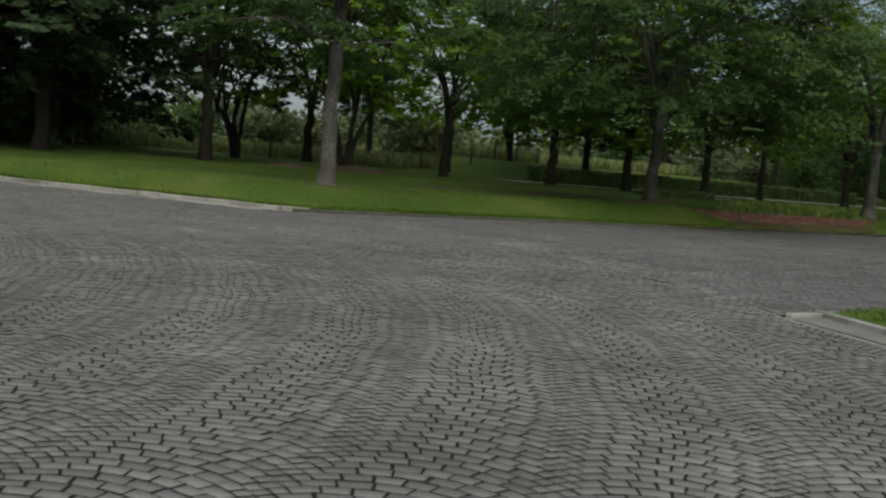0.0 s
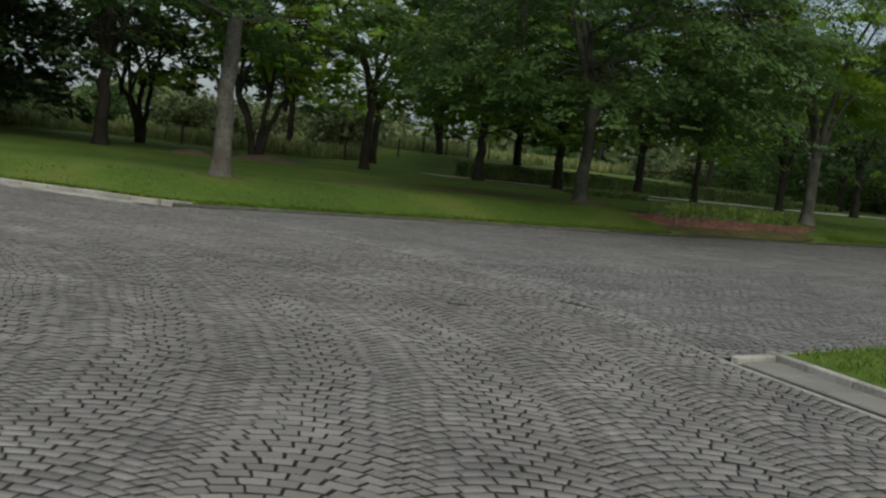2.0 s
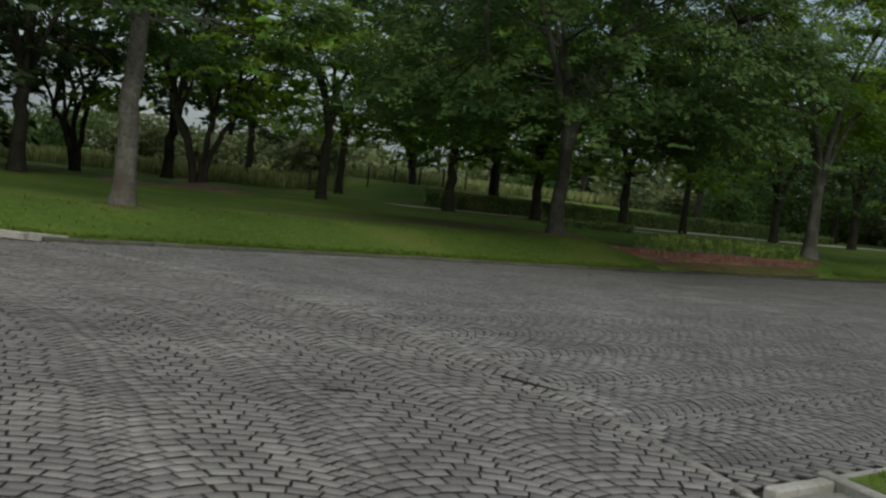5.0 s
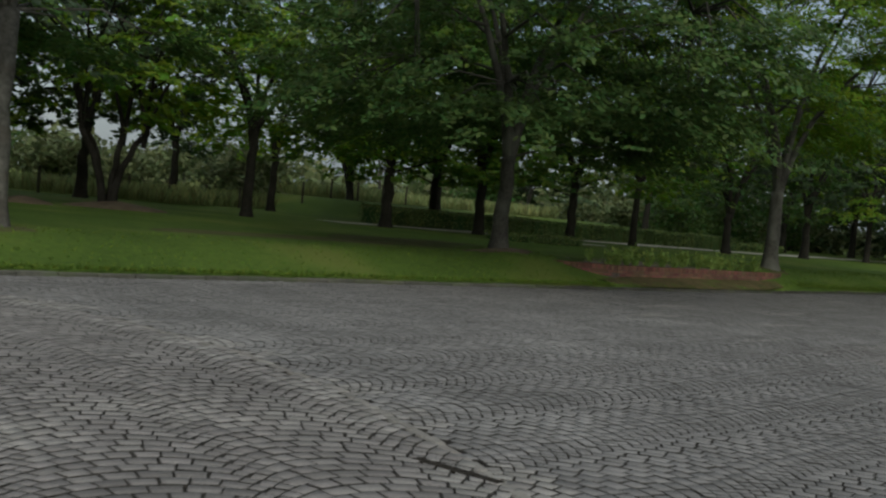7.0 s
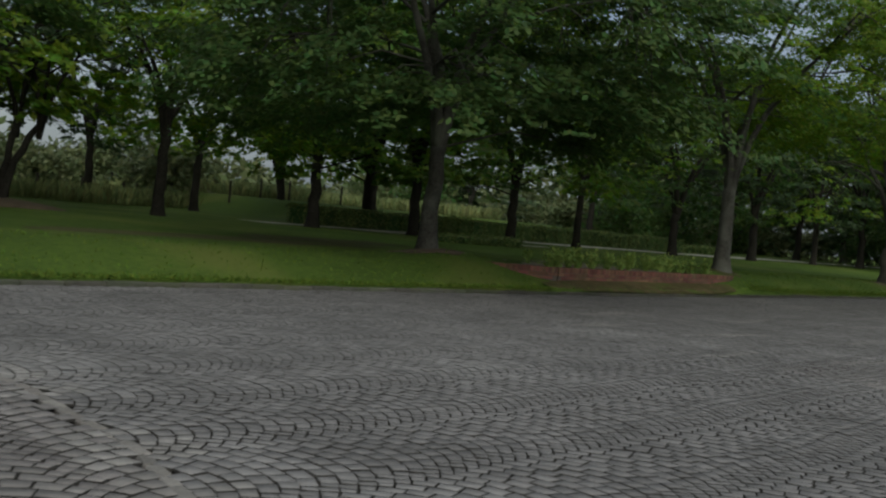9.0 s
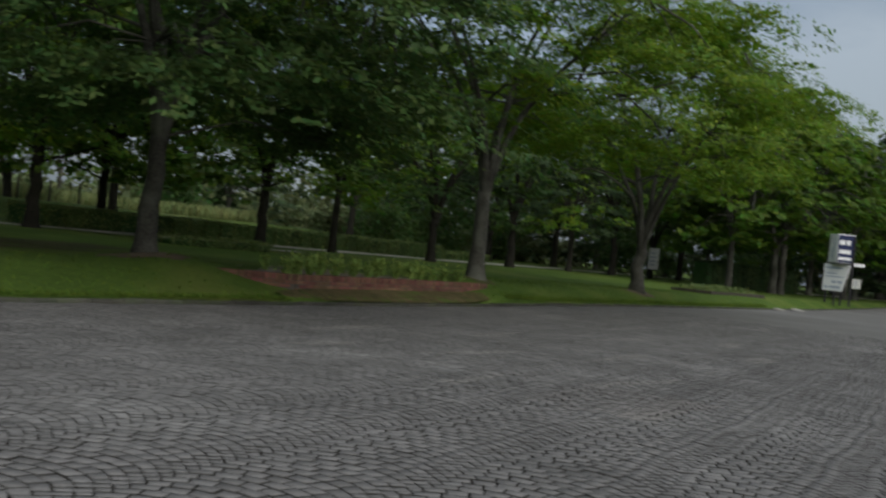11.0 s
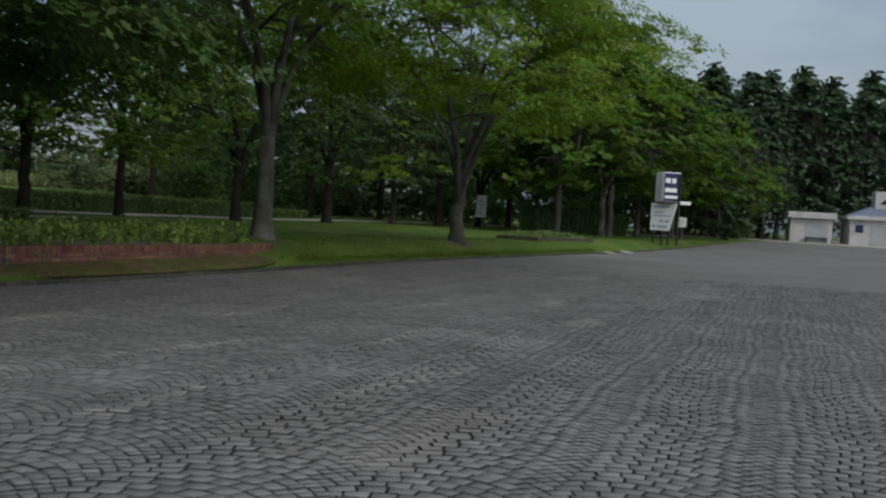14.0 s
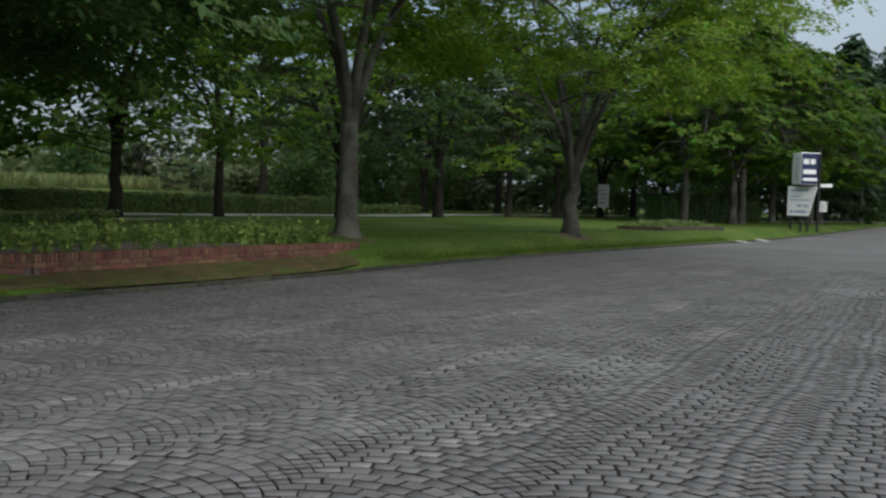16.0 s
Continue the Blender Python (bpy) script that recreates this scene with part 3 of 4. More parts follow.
def make_shrub(m, seed, label, radius=1.6, height=2.6, leaf=0.2, count=1700, material=None, group="shrubs of the far thicket"):
    rng = np.random.default_rng(seed)
    root = thing("shrub", m, label, "shrub", group)
    bm = bmesh.new()
    for k in range(7):
        a = rng.uniform(0, math.tau)
        r = radius * rng.uniform(0.2, 0.7)
        tube(bm, [(0.1 * math.cos(a), 0.1 * math.sin(a), -0.1), (r * 0.5 * math.cos(a), r * 0.5 * math.sin(a), height * 0.45), (r * math.cos(a), r * math.sin(a), height * 0.85)], [0.04, 0.028, 0.01], 5)
    part("stem", bm, M_BARK, root)
    lobes = [(rng.normal(0, radius * 0.45), rng.normal(0, radius * 0.45), height * rng.uniform(0.18, 0.85)) for _ in range(26)]
    c = np.array(lobes)[rng.integers(0, 26, count)] + rng.normal(0, 1, (count, 3)) * (radius * 0.26, radius * 0.26, height * 0.1)
    c[:, 2] = np.maximum(c[:, 2], 0.05)
    n = rng.normal(0, 0.5, (count, 3)) + (0, 0, 0.8)
    quads_mesh("foliage", leaf_quads(rng, c, n, leaf, 0.5), material or M_LEAF, root)
    return root


shrub_a = make_shrub(on_lawn(6.0, 50.0), 61, "dense green shrub of the thicket behind the trees", 2.2, 3.6, 0.36, material=M_LEAF_DARK)
shrub_b = make_shrub(on_lawn(12.0, 50.0), 62, "light green bushy shrub behind the trees", 1.9, 2.6, 0.34, material=M_THICKET)
rng_s = np.random.default_rng(9)
for i in range(46):
    x = -14 + i * 2.9 + rng_s.normal(0, 0.8)
    if 40 < x < 66:
        continue
    y = 62 + 5 * math.sin(i * 1.7) + rng_s.normal(0, 1.5) + (8 if 38 < x < 70 else 0) - (13 if x < 14 else 0)
    src = shrub_a if rng_s.random() < 0.35 else shrub_b
    copy_thing(src, on_lawn(x, y, rng_s.uniform(0, 360), rng_s.uniform(0.8, 1.35)))
for x, y, s in ((113.5, 26.4, 0.5), (116.0, 25.9, 0.45)):
    copy_thing(shrub_a, pose(x, y, 0.6, 0, 0, x * 41) @ Matrix.Scale(s, 4))
for x, y, s in ((70, 53, 1.0), (75, 54, 0.9), (80, 55, 1.1), (92, 45, 0.9), (97, 43, 0.9), (101, 38, 0.8), (108, 36, 1.0), (90, 56, 1.1), (63, 66, 1.1)):
    copy_thing(shrub_a, on_lawn(x, y, x * 37, s))


def blades(rng, xs, ys, zs, height, width, lean):
    n = len(xs)
    a = rng.uniform(0, math.tau, n)
    h = height * rng.uniform(0.55, 1.3, n)
    w = width * rng.uniform(0.7, 1.3, n) / 2
    base = np.stack([xs, ys, zs], axis=1)
    side = np.stack([np.cos(a), np.sin(a), np.zeros(n)], axis=1) * w[:, None]
    ln = rng.normal(0, lean, (n, 2)) * h[:, None]
    tip = base + np.stack([ln[:, 0], ln[:, 1], h], axis=1)
    mid = base + np.stack([ln[:, 0] * 0.3, ln[:, 1] * 0.3, h * 0.55], axis=1)
    q = np.empty((n, 4, 3))
    q[:, 0], q[:, 1], q[:, 2], q[:, 3] = base - side, mid + side * 0.9, tip, mid - side * 0.9
    return q


def build_reeds():
    rng = np.random.default_rng(71)
    n = 16000
    x = rng.uniform(10, 62, n)
    y = 50 + rng.uniform(0, 5, n) + 2.5 * np.sin(x * 0.4) + np.where(x > 36, 8, 0)
    z = np.array([lawn_z(a, b) for a, b in zip(x, y)])
    ob = quads_mesh("reeds", blades(rng, x, y, z, 0.7, 0.12, 0.25), M_REED)
    tagged(ob, "tall yellow-green reeds and grasses behind the fence posts", "reeds", kind="stuff")


build_reeds()


def build_treeline():
    rng = np.random.default_rng(77)
    n_clump, per = 1250, 24
    head = rng.uniform(math.radians(4), math.radians(108), n_clump)
    right = np.clip((math.radians(52) - head) / math.radians(20), 0, 1)
    dist = 96 + rng.uniform(0, 22, n_clump) + 34 * np.clip((math.radians(16) - head) / math.radians(8), 0, 1)
    top = 4.0 + 6.0 * right + 1.2 * np.sin(head * 31)
    z = 0.4 + top * rng.random(n_clump)
    c = np.stack([15 + dist * np.cos(head), 10 + dist * np.sin(head), z], axis=1)
    p = np.repeat(c, per, axis=0) + rng.normal(0, 1, (n_clump * per, 3)) * (1.5, 1.5, 0.55)
    p[:, 2] = np.maximum(p[:, 2], 0.3)
    nrm = rng.normal(0, 0.5, p.shape) + (0, 0, 0.7)
    ob = quads_mesh("far_woods", leaf_quads(rng, p, nrm, 0.95, 0.6), M_THICKET)
    tagged(ob, "distant band of green woods beyond the park", "woods", kind="stuff")


build_treeline()


def build_tufts():
    rng = np.random.default_rng(72)
    n = 24000
    x = np.concatenate([rng.uniform(3, 10.5, n // 5), rng.uniform(10.5, 60, n - n // 5)])
    d = np.abs(rng.normal(0, 0.14, n)) + 0.11
    far = rng.random(n) < 0.3
    d = np.where(far, rng.uniform(0.14, 3.5, n), d)
    y = np.array([kerb_y(a) for a in x]) + d
    bare = (x > 25.8) & (x < 34.8) & (rng.random(n) < 0.96)
    x, y = x[~bare], y[~bare]
    z = np.array([lawn_z(a, b) for a, b in zip(x, y)]) - 0.01
    ob = quads_mesh("grass_tufts", blades(rng, x, y, z, 0.06, 0.025, 0.6), M_BLADE)
    tagged(ob, "short grass blades that hang over the kerb", "grass", kind="stuff")


build_tufts()


# ---- kerb and gutter ----
def along(points, step):
    """Places and headings every step metres along a polyline."""
    pts = [Vector((*p, 0)) for p in points]
    out, carry = [], 0.0
    for a, b in zip(pts, pts[1:]):
        ln = (b - a).length
        t = (b - a) / ln
        s = carry
        while s < ln:
            out.append((a + t * s, math.degrees(math.atan2(t.y, t.x))))
            s += step
        carry = s - ln
    return out


def block_mesh(name, w, d, h, bevel, material):
    bm = box(bmesh.new(), -w / 2, w / 2, -d / 2, d / 2, -h, 0, bevel)
    me = bpy.data.meshes.new(name)
    bm.to_mesh(me)
    bm.free()
    me.materials.append(material)
    return me


def child(name, me, m, parent):
    ob = new(name, me)
    ob.matrix_basis = m
    ob.parent = parent
    return ob


M_KERB_DARK = mat("weathered_kerb", (0.028, 0.028, 0.023), (0.066, 0.064, 0.052), 0.9, 30, 2, 0.4, 60, "object", 0.25, (0.05, 0.065, 0.03), 1.2)
kerb = tagged(new("kerb"), "low weathered concrete kerb along the lawn", "kerb", kind="structure")
pale_stone = block_mesh("kerbstone", 0.592, 0.15, 0.22, 0.015, M_KERB)
M_KERB_MID = mat("worn_kerb", (0.04, 0.041, 0.034), (0.1, 0.098, 0.082), 0.9, 30, 2, 0.4, 60, "object", 0.25, (0.06, 0.075, 0.04), 1.2)
mid_stone = block_mesh("kerbstone", 0.592, 0.14, 0.22, 0.015, M_KERB_MID)
dark_stone = block_mesh("kerbstone", 0.592, 0.14, 0.2, 0.015, M_KERB_DARK)
rng_k = random.Random(5)
for p, a in along([(-2.0, kerb_y(-2.0)), (5.6, 26.9), (8.0, 24.0), (9.3, 22.4), (10.1, 21.4), (10.7, 21.0)], 0.6):
    child("kerbstone", pale_stone, pose(p.x, p.y + 0.1, 0.085 + rng_k.uniform(-0.006, 0.006), 0, 0, a), kerb)
for p, a in along([(x, y) for x, y in zip(KERB_X, KERB_Y) if 10.6 < x < 96], 0.6):
    child("kerbstone", mid_stone if p.x < 23 else dark_stone, pose(p.x, p.y + 0.075, road_z(p.x) + 0.06 + rng_k.uniform(-0.008, 0.008), rng_k.uniform(-1, 1), 0, a), kerb)
gutter = tagged(new("gutter"), "pale flat concrete gutter slabs that cross the setts", "gutter", kind="structure")
slab = block_mesh("gutter_slab", 0.594, 0.3, 0.1, 0.008, M_KERB)
M_STRIP = mat("worn_strip_stone", (0.12, 0.114, 0.107), (0.21, 0.202, 0.191), 0.85, 30, 2, 0.4, 60, "object", 0.2, (0.15, 0.138, 0.128), 0.8)
strip_slab = block_mesh("gutter_slab", 0.194, 0.09, 0.1, 0.012, M_STRIP)
STRIP = [(10.2, 7.95), (10.7, 9.2), (11.3, 10.9), (11.8, 12.8), (11.95, 14.6), (11.75, 16.6), (11.2, 18.8), (10.5, 20.75)]
for p, a in along([(-2.0, kerb_y(-2.0) - 0.3), (5.4, 26.65), (7.8, 23.75), (9.1, 22.2), (9.9, 21.2)], 0.6):
    child("gutter_slab", slab, pose(p.x, p.y, 0.006, 0, 0, a), gutter)
for p, a in along(STRIP, 0.205):
    child("gutter_slab", strip_slab, pose(p.x + rng_k.uniform(-0.012, 0.012), p.y, 0.001 + rng_k.uniform(-0.003, 0.003), 0, 0, a + rng_k.uniform(-4, 4)), gutter)

M_CRACK = mat("dark_crack", (0.012, 0.011, 0.01), (0.03, 0.026, 0.022), 0.95, 30, 2, 0.4, 60, spec=0.1)


# dark flush strip with ribs, added to stand in for a cracked joint
def drain_slot(x, y, length, turn):
    root = thing("drain_slot", pose(x, y, 0.0, 0, 0, turn), "narrow dark strip standing in for a cracked joint in the setts", "drain", "drain slots in the road")
    part("slot_frame", box(bmesh.new(), -length / 2, length / 2, -0.04, 0.04, -0.04, 0.002, 0.004), M_CRACK, root)
    for k in range(max(int(length / 0.05), 2)):
        u = -length / 2 + 0.03 + k * 0.05
        part("bar", box(bmesh.new(), u - 0.008, u + 0.008, -0.03, 0.03, 0.0, 0.0045), M_CRACK, root)


drain_slot(11.02, 10.6, 0.62, 99)
drain_slot(9.2, 10.58, 0.24, -20)

# ---- grass island at the corner ----
ISLAND = [(10.95, 7.72), (13.0, 7.8), (24.0, 7.0), (24.0, -12.0), (5.4, -12.0), (8.05, -2.0), (10.3, 5.6)]


def build_island():
    bm = bmesh.new()
    rim = [bm.verts.new((x, y, 0.05)) for x, y in ISLAND]
    low = [bm.verts.new((x, y, -0.1)) for x, y in ISLAND]
    c = Vector((15.0, 0.0, 0.35))
    inner = [bm.verts.new(Vector((x, y, 0.05)).lerp(c, 0.25) + Vector((0, 0, 0.06))) for x, y in ISLAND]
    mid = bm.verts.new(c)
    n = len(rim)
    for i in range(n):
        j = (i + 1) % n
        bm.faces.new((low[j], low[i], rim[i], rim[j]))
        bm.faces.new((rim[j], rim[i], inner[i], inner[j]))
        bm.faces.new((inner[j], inner[i], mid))
    bmesh.ops.recalc_face_normals(bm, faces=bm.faces)
    tagged(part("grass_island", bm, M_GRASS), "bright green grass island at the road corner", "lawn", kind="structure")
    rng = np.random.default_rng(73)
    n = 16000
    u, v = rng.random(n), rng.random(n)
    x, y = 10.0 + 6 * u, 1.5 + 6.3 * v
    inside = (y < 7.7 + (x - 10.95) * 0.03) & (x > 10.95 - (7.72 - y) * 0.31)
    x, y = x[inside], y[inside]
    z = np.full(len(x), 0.05) + 0.07 * np.clip((7.7 - y) / 2.0, 0, 1) * np.clip((x - 10.4) / 2.0, 0, 1)
    tagged(quads_mesh("grass_blades", blades(rng, x, y, z, 0.07, 0.016, 0.5), M_BLADE), "short mown grass blades of the corner island", "grass", kind="stuff")


build_island()
island_kerb = tagged(new("kerb"), "pale concrete kerb and gutter round the grass island", "kerb", kind="structure")
island_kerb.matrix_basis = pose(0, -0.08, -0.02)
thin_stone = block_mesh("kerbstone", 0.592, 0.1, 0.2, 0.012, M_KERB)
line_stone = block_mesh("edge_stone", 0.592, 0.07, 0.1, 0.006, M_KERB)
M_GUTTER = mat("grey_gutter", (0.12, 0.116, 0.11), (0.2, 0.195, 0.185), 0.9, 30, 2, 0.4, 60, "object", 0.12, (0.13, 0.13, 0.11), 1.0)
wide_slab = block_mesh("gutter_slab", 0.586, 0.64, 0.1, 0.01, M_GUTTER)
for p, a in along([(10.85, 7.68), (10.2, 5.6), (7.95, -2.0), (6.0, -9.0)], 0.6):
    child("kerbstone", thin_stone, pose(p.x, p.y, 0.07, 0, 0, a), island_kerb)
for p, a in along([(10.45, 7.7), (9.9, 5.7), (7.65, -1.9), (5.7, -8.9)], 0.6):
    child("gutter_slab", wide_slab, pose(p.x + 0.1, p.y - 0.15, 0.004, 0, 0, a), island_kerb)
for p, a in along([(10.15, 7.9), (9.55, 5.8), (7.3, -1.8), (5.4, -8.8)], 0.6):
    child("edge_stone", line_stone, pose(p.x, p.y, 0.009, 0, 0, a), island_kerb)
for p, a in along([(10.25, 7.88), (13.0, 7.93), (23.6, 7.15)], 0.6):
    child("kerbstone", thin_stone, pose(p.x + 0.3, p.y - 0.02, 0.055, 0, 0, a), island_kerb)

# ---- brick planting bed ----
M_BEDSOIL = mat("dry_bed_soil", (0.11, 0.095, 0.075), (0.22, 0.195, 0.16), 0.95, 25, 2, 0.8, 40)
BED_TOP, BED_LEN, SIDE_LEN = 0.5, 7.75, 2.3
bed = thing("planting_bed", pose(26.75, 22.5, 0, 0, 0, 3.0), "low red brick planting bed filled with soil on the bank", "planting bed")
SIDE = pose(0.0, 0.0, 0, 0, 0, 144.4)
part("mortar_core", box(bmesh.new(), 0.02, BED_LEN, 0.014, 0.2, 0.0, BED_TOP - 0.012), M_MORTAR, bed, "grey mortar between the bricks")
core = part("mortar_core", box(bmesh.new(), 0.03, SIDE_LEN, -0.2, -0.014, 0.0, BED_TOP - 0.012), M_MORTAR, bed, "grey mortar between the bricks")
core.matrix_basis = SIDE
bm = bmesh.new()
bmesh.ops.create_grid(bm, x_segments=40, y_segments=20, size=1.0)
for v in bm.verts:
    u, w = (v.co.x + 1) / 2, (v.co.y + 1) / 2
    v.co = Vector((0.2 - 1.5 * min(w * 2.2, 1.0) * (1 - u) + u * 7.5, 0.17 + w * 2.6, BED_TOP - 0.07 + 0.03 * noise.noise((u * 20, w * 10, 0)) + 0.05 * math.sin(math.pi * u)))
part("soil", bm, M_BEDSOIL, bed, "dry grey-brown crumbly soil", smooth=True)
rowlock = block_mesh("brick", 0.058, 0.215, 0.11, 0.005, M_BRICK)
stretcher = block_mesh("brick", 0.208, 0.1, 0.062, 0.005, M_BRICK)
rng_b = random.Random(8)


def jit(s=1.0):
    return rng_b.uniform(-0.003, 0.003) * s


for i in range(115):
    child("brick", rowlock, pose(0.035 + i * 0.068, 0.105 + jit(), BED_TOP + jit(), jit(300), 0, jit(300)), bed)
for i in range(33):
    child("brick", rowlock, SIDE @ pose(0.06 + i * 0.068, -0.105 + jit(), BED_TOP - 0.002 + jit(0.5), jit(300), 0, jit(300)), bed)
for c in range(4):
    for i in range(36):
        x = 0.105 + i * 0.218 + (0.109 if c % 2 else 0)
        if x < BED_LEN - 0.05:
            child("brick", stretcher, pose(x, 0.05 + jit(), BED_TOP - 0.121 - c * 0.073 + jit(), 0, 0, jit(150)), bed)
    for i in range(10 if c < 2 else 0):
        child("brick", stretcher, SIDE @ pose(0.125 + i * 0.218 + (0.109 if c % 2 else 0), -0.05 + jit(), BED_TOP - 0.121 - c * 0.073 + jit(), 0, 0, jit(150)), bed)


M_BEDLEAF = mat("pale_bedding_leaves", (0.16, 0.25, 0.06), (0.27, 0.38, 0.1), 0.6, 5, 0.5, 0, None, "island", 0.3, transl=0.35, spec=0.25)


def make_bed_plant(m, seed):
    rng = np.random.default_rng(seed)
    root = thing("bed_plant", m, "leafy green bedding plant with upright leaves in soil", "plant", "plants in the brick bed")
    n = 24
    r, a = np.abs(rng.normal(0, 0.06, n)), rng.uniform(0, math.tau, n)
    q1 = blades(rng, r * np.cos(a), r * np.sin(a), np.zeros(n) - 0.01, 0.24, 0.05, 0.35)
    c = rng.normal(0, 1, (120, 3)) * (0.07, 0.07, 0.085) + (0, 0, 0.25)
    q2 = leaf_quads(rng, c, rng.normal(0, 0.5, (120, 3)) + (0, -0.2, 0.8), 0.085, 0.5)
    quads_mesh("leaves", np.concatenate([q1, q2]), M_BEDLEAF, root)
    return root


plants = [make_bed_plant(pose(27.0, 23.0, BED_TOP - 0.06), 81), make_bed_plant(pose(27.7, 23.05, BED_TOP - 0.06), 82)]
for i in range(26):
    row = i % 2
    x = 26.9 + (i // 2) * 0.58 + rng_b.uniform(-0.12, 0.12) + row * 0.2
    y = 23.05 + (x - 27.0) * 0.06 + row * 0.9 + rng_b.uniform(-0.15, 0.15)
    if x < 34.0 and (i > 1):
        copy_thing(plants[i % 2], pose(x, y, BED_TOP - 0.05 + 0.03 * math.sin((x - 27.2) / 7 * math.pi), 0, 0, rng_b.uniform(0, 360)) @ Matrix.Scale(rng_b.uniform(0.8, 1.1), 4))

# ---- low bed by the drive ----
low_bed = thing("low_bed", pose(56.2, 24.6, lawn_z(58.5, 25.2) - 0.02, 0, 0, -4), "low planting bed with a plain timber edging", "planting bed")
bm = bmesh.new()
box(bm, 0, 6.4, 0, 0.1, -0.1, 0.14, 0.01)
part("edging", bm, M_WOODPOST, low_bed, "weathered timber edging board")
bm = bmesh.new()
box(bm, 0, 0.1, 0.1, 1.9, -0.1, 0.14, 0.01)
part("edging", bm, M_WOODPOST, low_bed, "weathered timber edging board")
bm = bmesh.new()
box(bm, 0.1, 6.4, 0.1, 1.9, -0.1, 0.1)
part("soil", bm, M_SOIL, low_bed)
rng_l = np.random.default_rng(83)
cover = quads_mesh("ground_cover", leaf_mass(rng_l, [(56.6 + i * 0.9, 57.5 + i * 0.9, 24.75 - i * 0.06, 26.3, lawn_z(58.5, 25.2), lawn_z(58.5, 25.2) + 0.3 + 0.06 * math.sin(i * 2.1)) for i in range(6)], 170, 0.11, 0.08), M_HEDGE)
tagged(cover, "low green ground cover in the drive bed", "ground cover", kind="stuff")

for x, w in ((61.0, 0.9), (64.2, 1.0)):
    plate = part("drive_plate", box(bmesh.new(), -w / 2, w / 2, -0.25, 0.25, -0.02, 0.035, 0.012), M_KERB)
    plate.matrix_basis = pose(x, kerb_y(x) - 0.2, road_z(x) + 0.02, 9, 0, 1)
    tagged(plate, "pale concrete ramp plate lying against the kerb", "ramp plate", "ramp plates at the drive")

# ---- soil mounds, worn ground and one painted foot shadow ----
def soil_patch(cx, cy, rx, ry, rise, label, material, seed):
    rng = np.random.default_rng(seed)
    ph = rng.uniform(0, 6, 4)
    bm = bmesh.new()
    rings = []
    for f in (0.0, 0.35, 0.7, 0.9, 1.0):
        ring = []
        for k in range(28):
            a = k * math.tau / 28
            r = f * (1 + 0.16 * math.sin(2 * a + ph[0]) + 0.12 * math.sin(5 * a + ph[1]) + 0.07 * math.sin(9 * a + ph[2]))
            x, y = cx + rx * r * math.cos(a), cy + ry * r * math.sin(a)
            ring.append(bm.verts.new((x, y, lawn_z(x, y) + 0.008 + rise * (1 - f) ** 0.7 - (0.014 if f == 1.0 else 0))))
            if f == 0.0:
                break
        rings.append(ring)
    for k in range(28):
        bm.faces.new((rings[0][0], rings[1][k], rings[1][(k + 1) % 28]))
    for r0, r1 in zip(rings[1:], rings[2:]):
        for k in range(28):
            bm.faces.new((r0[k], r1[k], r1[(k + 1) % 28], r0[(k + 1) % 28]))
    return tagged(part("soil_patch", bm, material, None, smooth=True), label, "soil", kind="structure")


# thin worn grass; also the painted shadow at one trunk's foot
M_THIN_AND_SHADE = mat("thin_grass_and_foot_shade", (0.05, 0.055, 0.022), (0.1, 0.1, 0.045), 0.95, 14, 1.2, 0.8, 30, spec=0.1)
soil_patch(20.4, 36.4, 1.3, 1.0, 0.22, "low mound of dark soil round the stems", M_SOIL, 1)
soil_patch(17.5, 36.0, 0.7, 0.6, 0.2, "small heap of dark soil on the lawn", M_SOIL, 2)
soil_patch(21.0, 27.0, 4.2, 0.9, 0.0, "worn thin brownish grass on the lawn", M_THIN_AND_SHADE, 3)
soil_patch(25.5, 29.0, 3.0, 1.2, 0.0, "worn thin brownish grass under the trees", M_THIN_AND_SHADE, 4)
soil_patch(12.9, 24.2, 0.75, 0.6, 0.02, "bare earth round the foot of the trunk", M_THIN_AND_SHADE, 5)
soil_patch(24.55, 24.3, 0.85, 0.6, 0.02, "bare earth round the foot of the trunk", M_SOIL, 6)
# the shadow at this trunk's foot is put into the ground colour
soil_patch(34.95, 23.65, 0.6, 0.5, 0.0, "darker grass painted as shadow round the foot of the trunk", M_THIN_AND_SHADE, 7)
soil_patch(46.9, 24.05, 0.75, 0.55, 0.02, "bare earth round the foot of the trunk", M_SOIL, 8)


M_BANK = mat("dry_earth_bank", (0.05, 0.05, 0.02), (0.125, 0.096, 0.052), 0.95, 7, 2.0, 0.9, 25, stain=(0.07, 0.1, 0.025), stain_scale=2.2, spec=0.1)


def ribbon(name, pts, width, material, label, rise=0.0):
    verts, faces = [], []
    steps = list(along(pts, 1.0))
    full = width
    for i, (p, a) in enumerate(steps):
        width = full * min(1.0, 0.3 + 0.35 * min(i, len(steps) - 1 - i)) if rise else full
        nx, ny = -math.sin(math.radians(a)), math.cos(math.radians(a))
        for s in (-0.5, -0.2, 0.15, 0.5):
            x, y = p.x + nx * width * s, p.y + ny * width * s
            verts.append((x, y, lawn_z(x, y) + (0.02 if not rise or s > -0.4 else -0.01) + rise * (s + 0.5) * (1 + 0.09 * i) + (0.02 * noise.noise((x * 3, y * 3, 0.5)) if rise else 0.0)))
        if i:
            for k in range(3):
                b = 4 * i + k
                faces.append((b - 4, b, b + 1, b - 3))
    return tagged(mesh_object(name, verts, faces, material), label, "path", kind="structure")


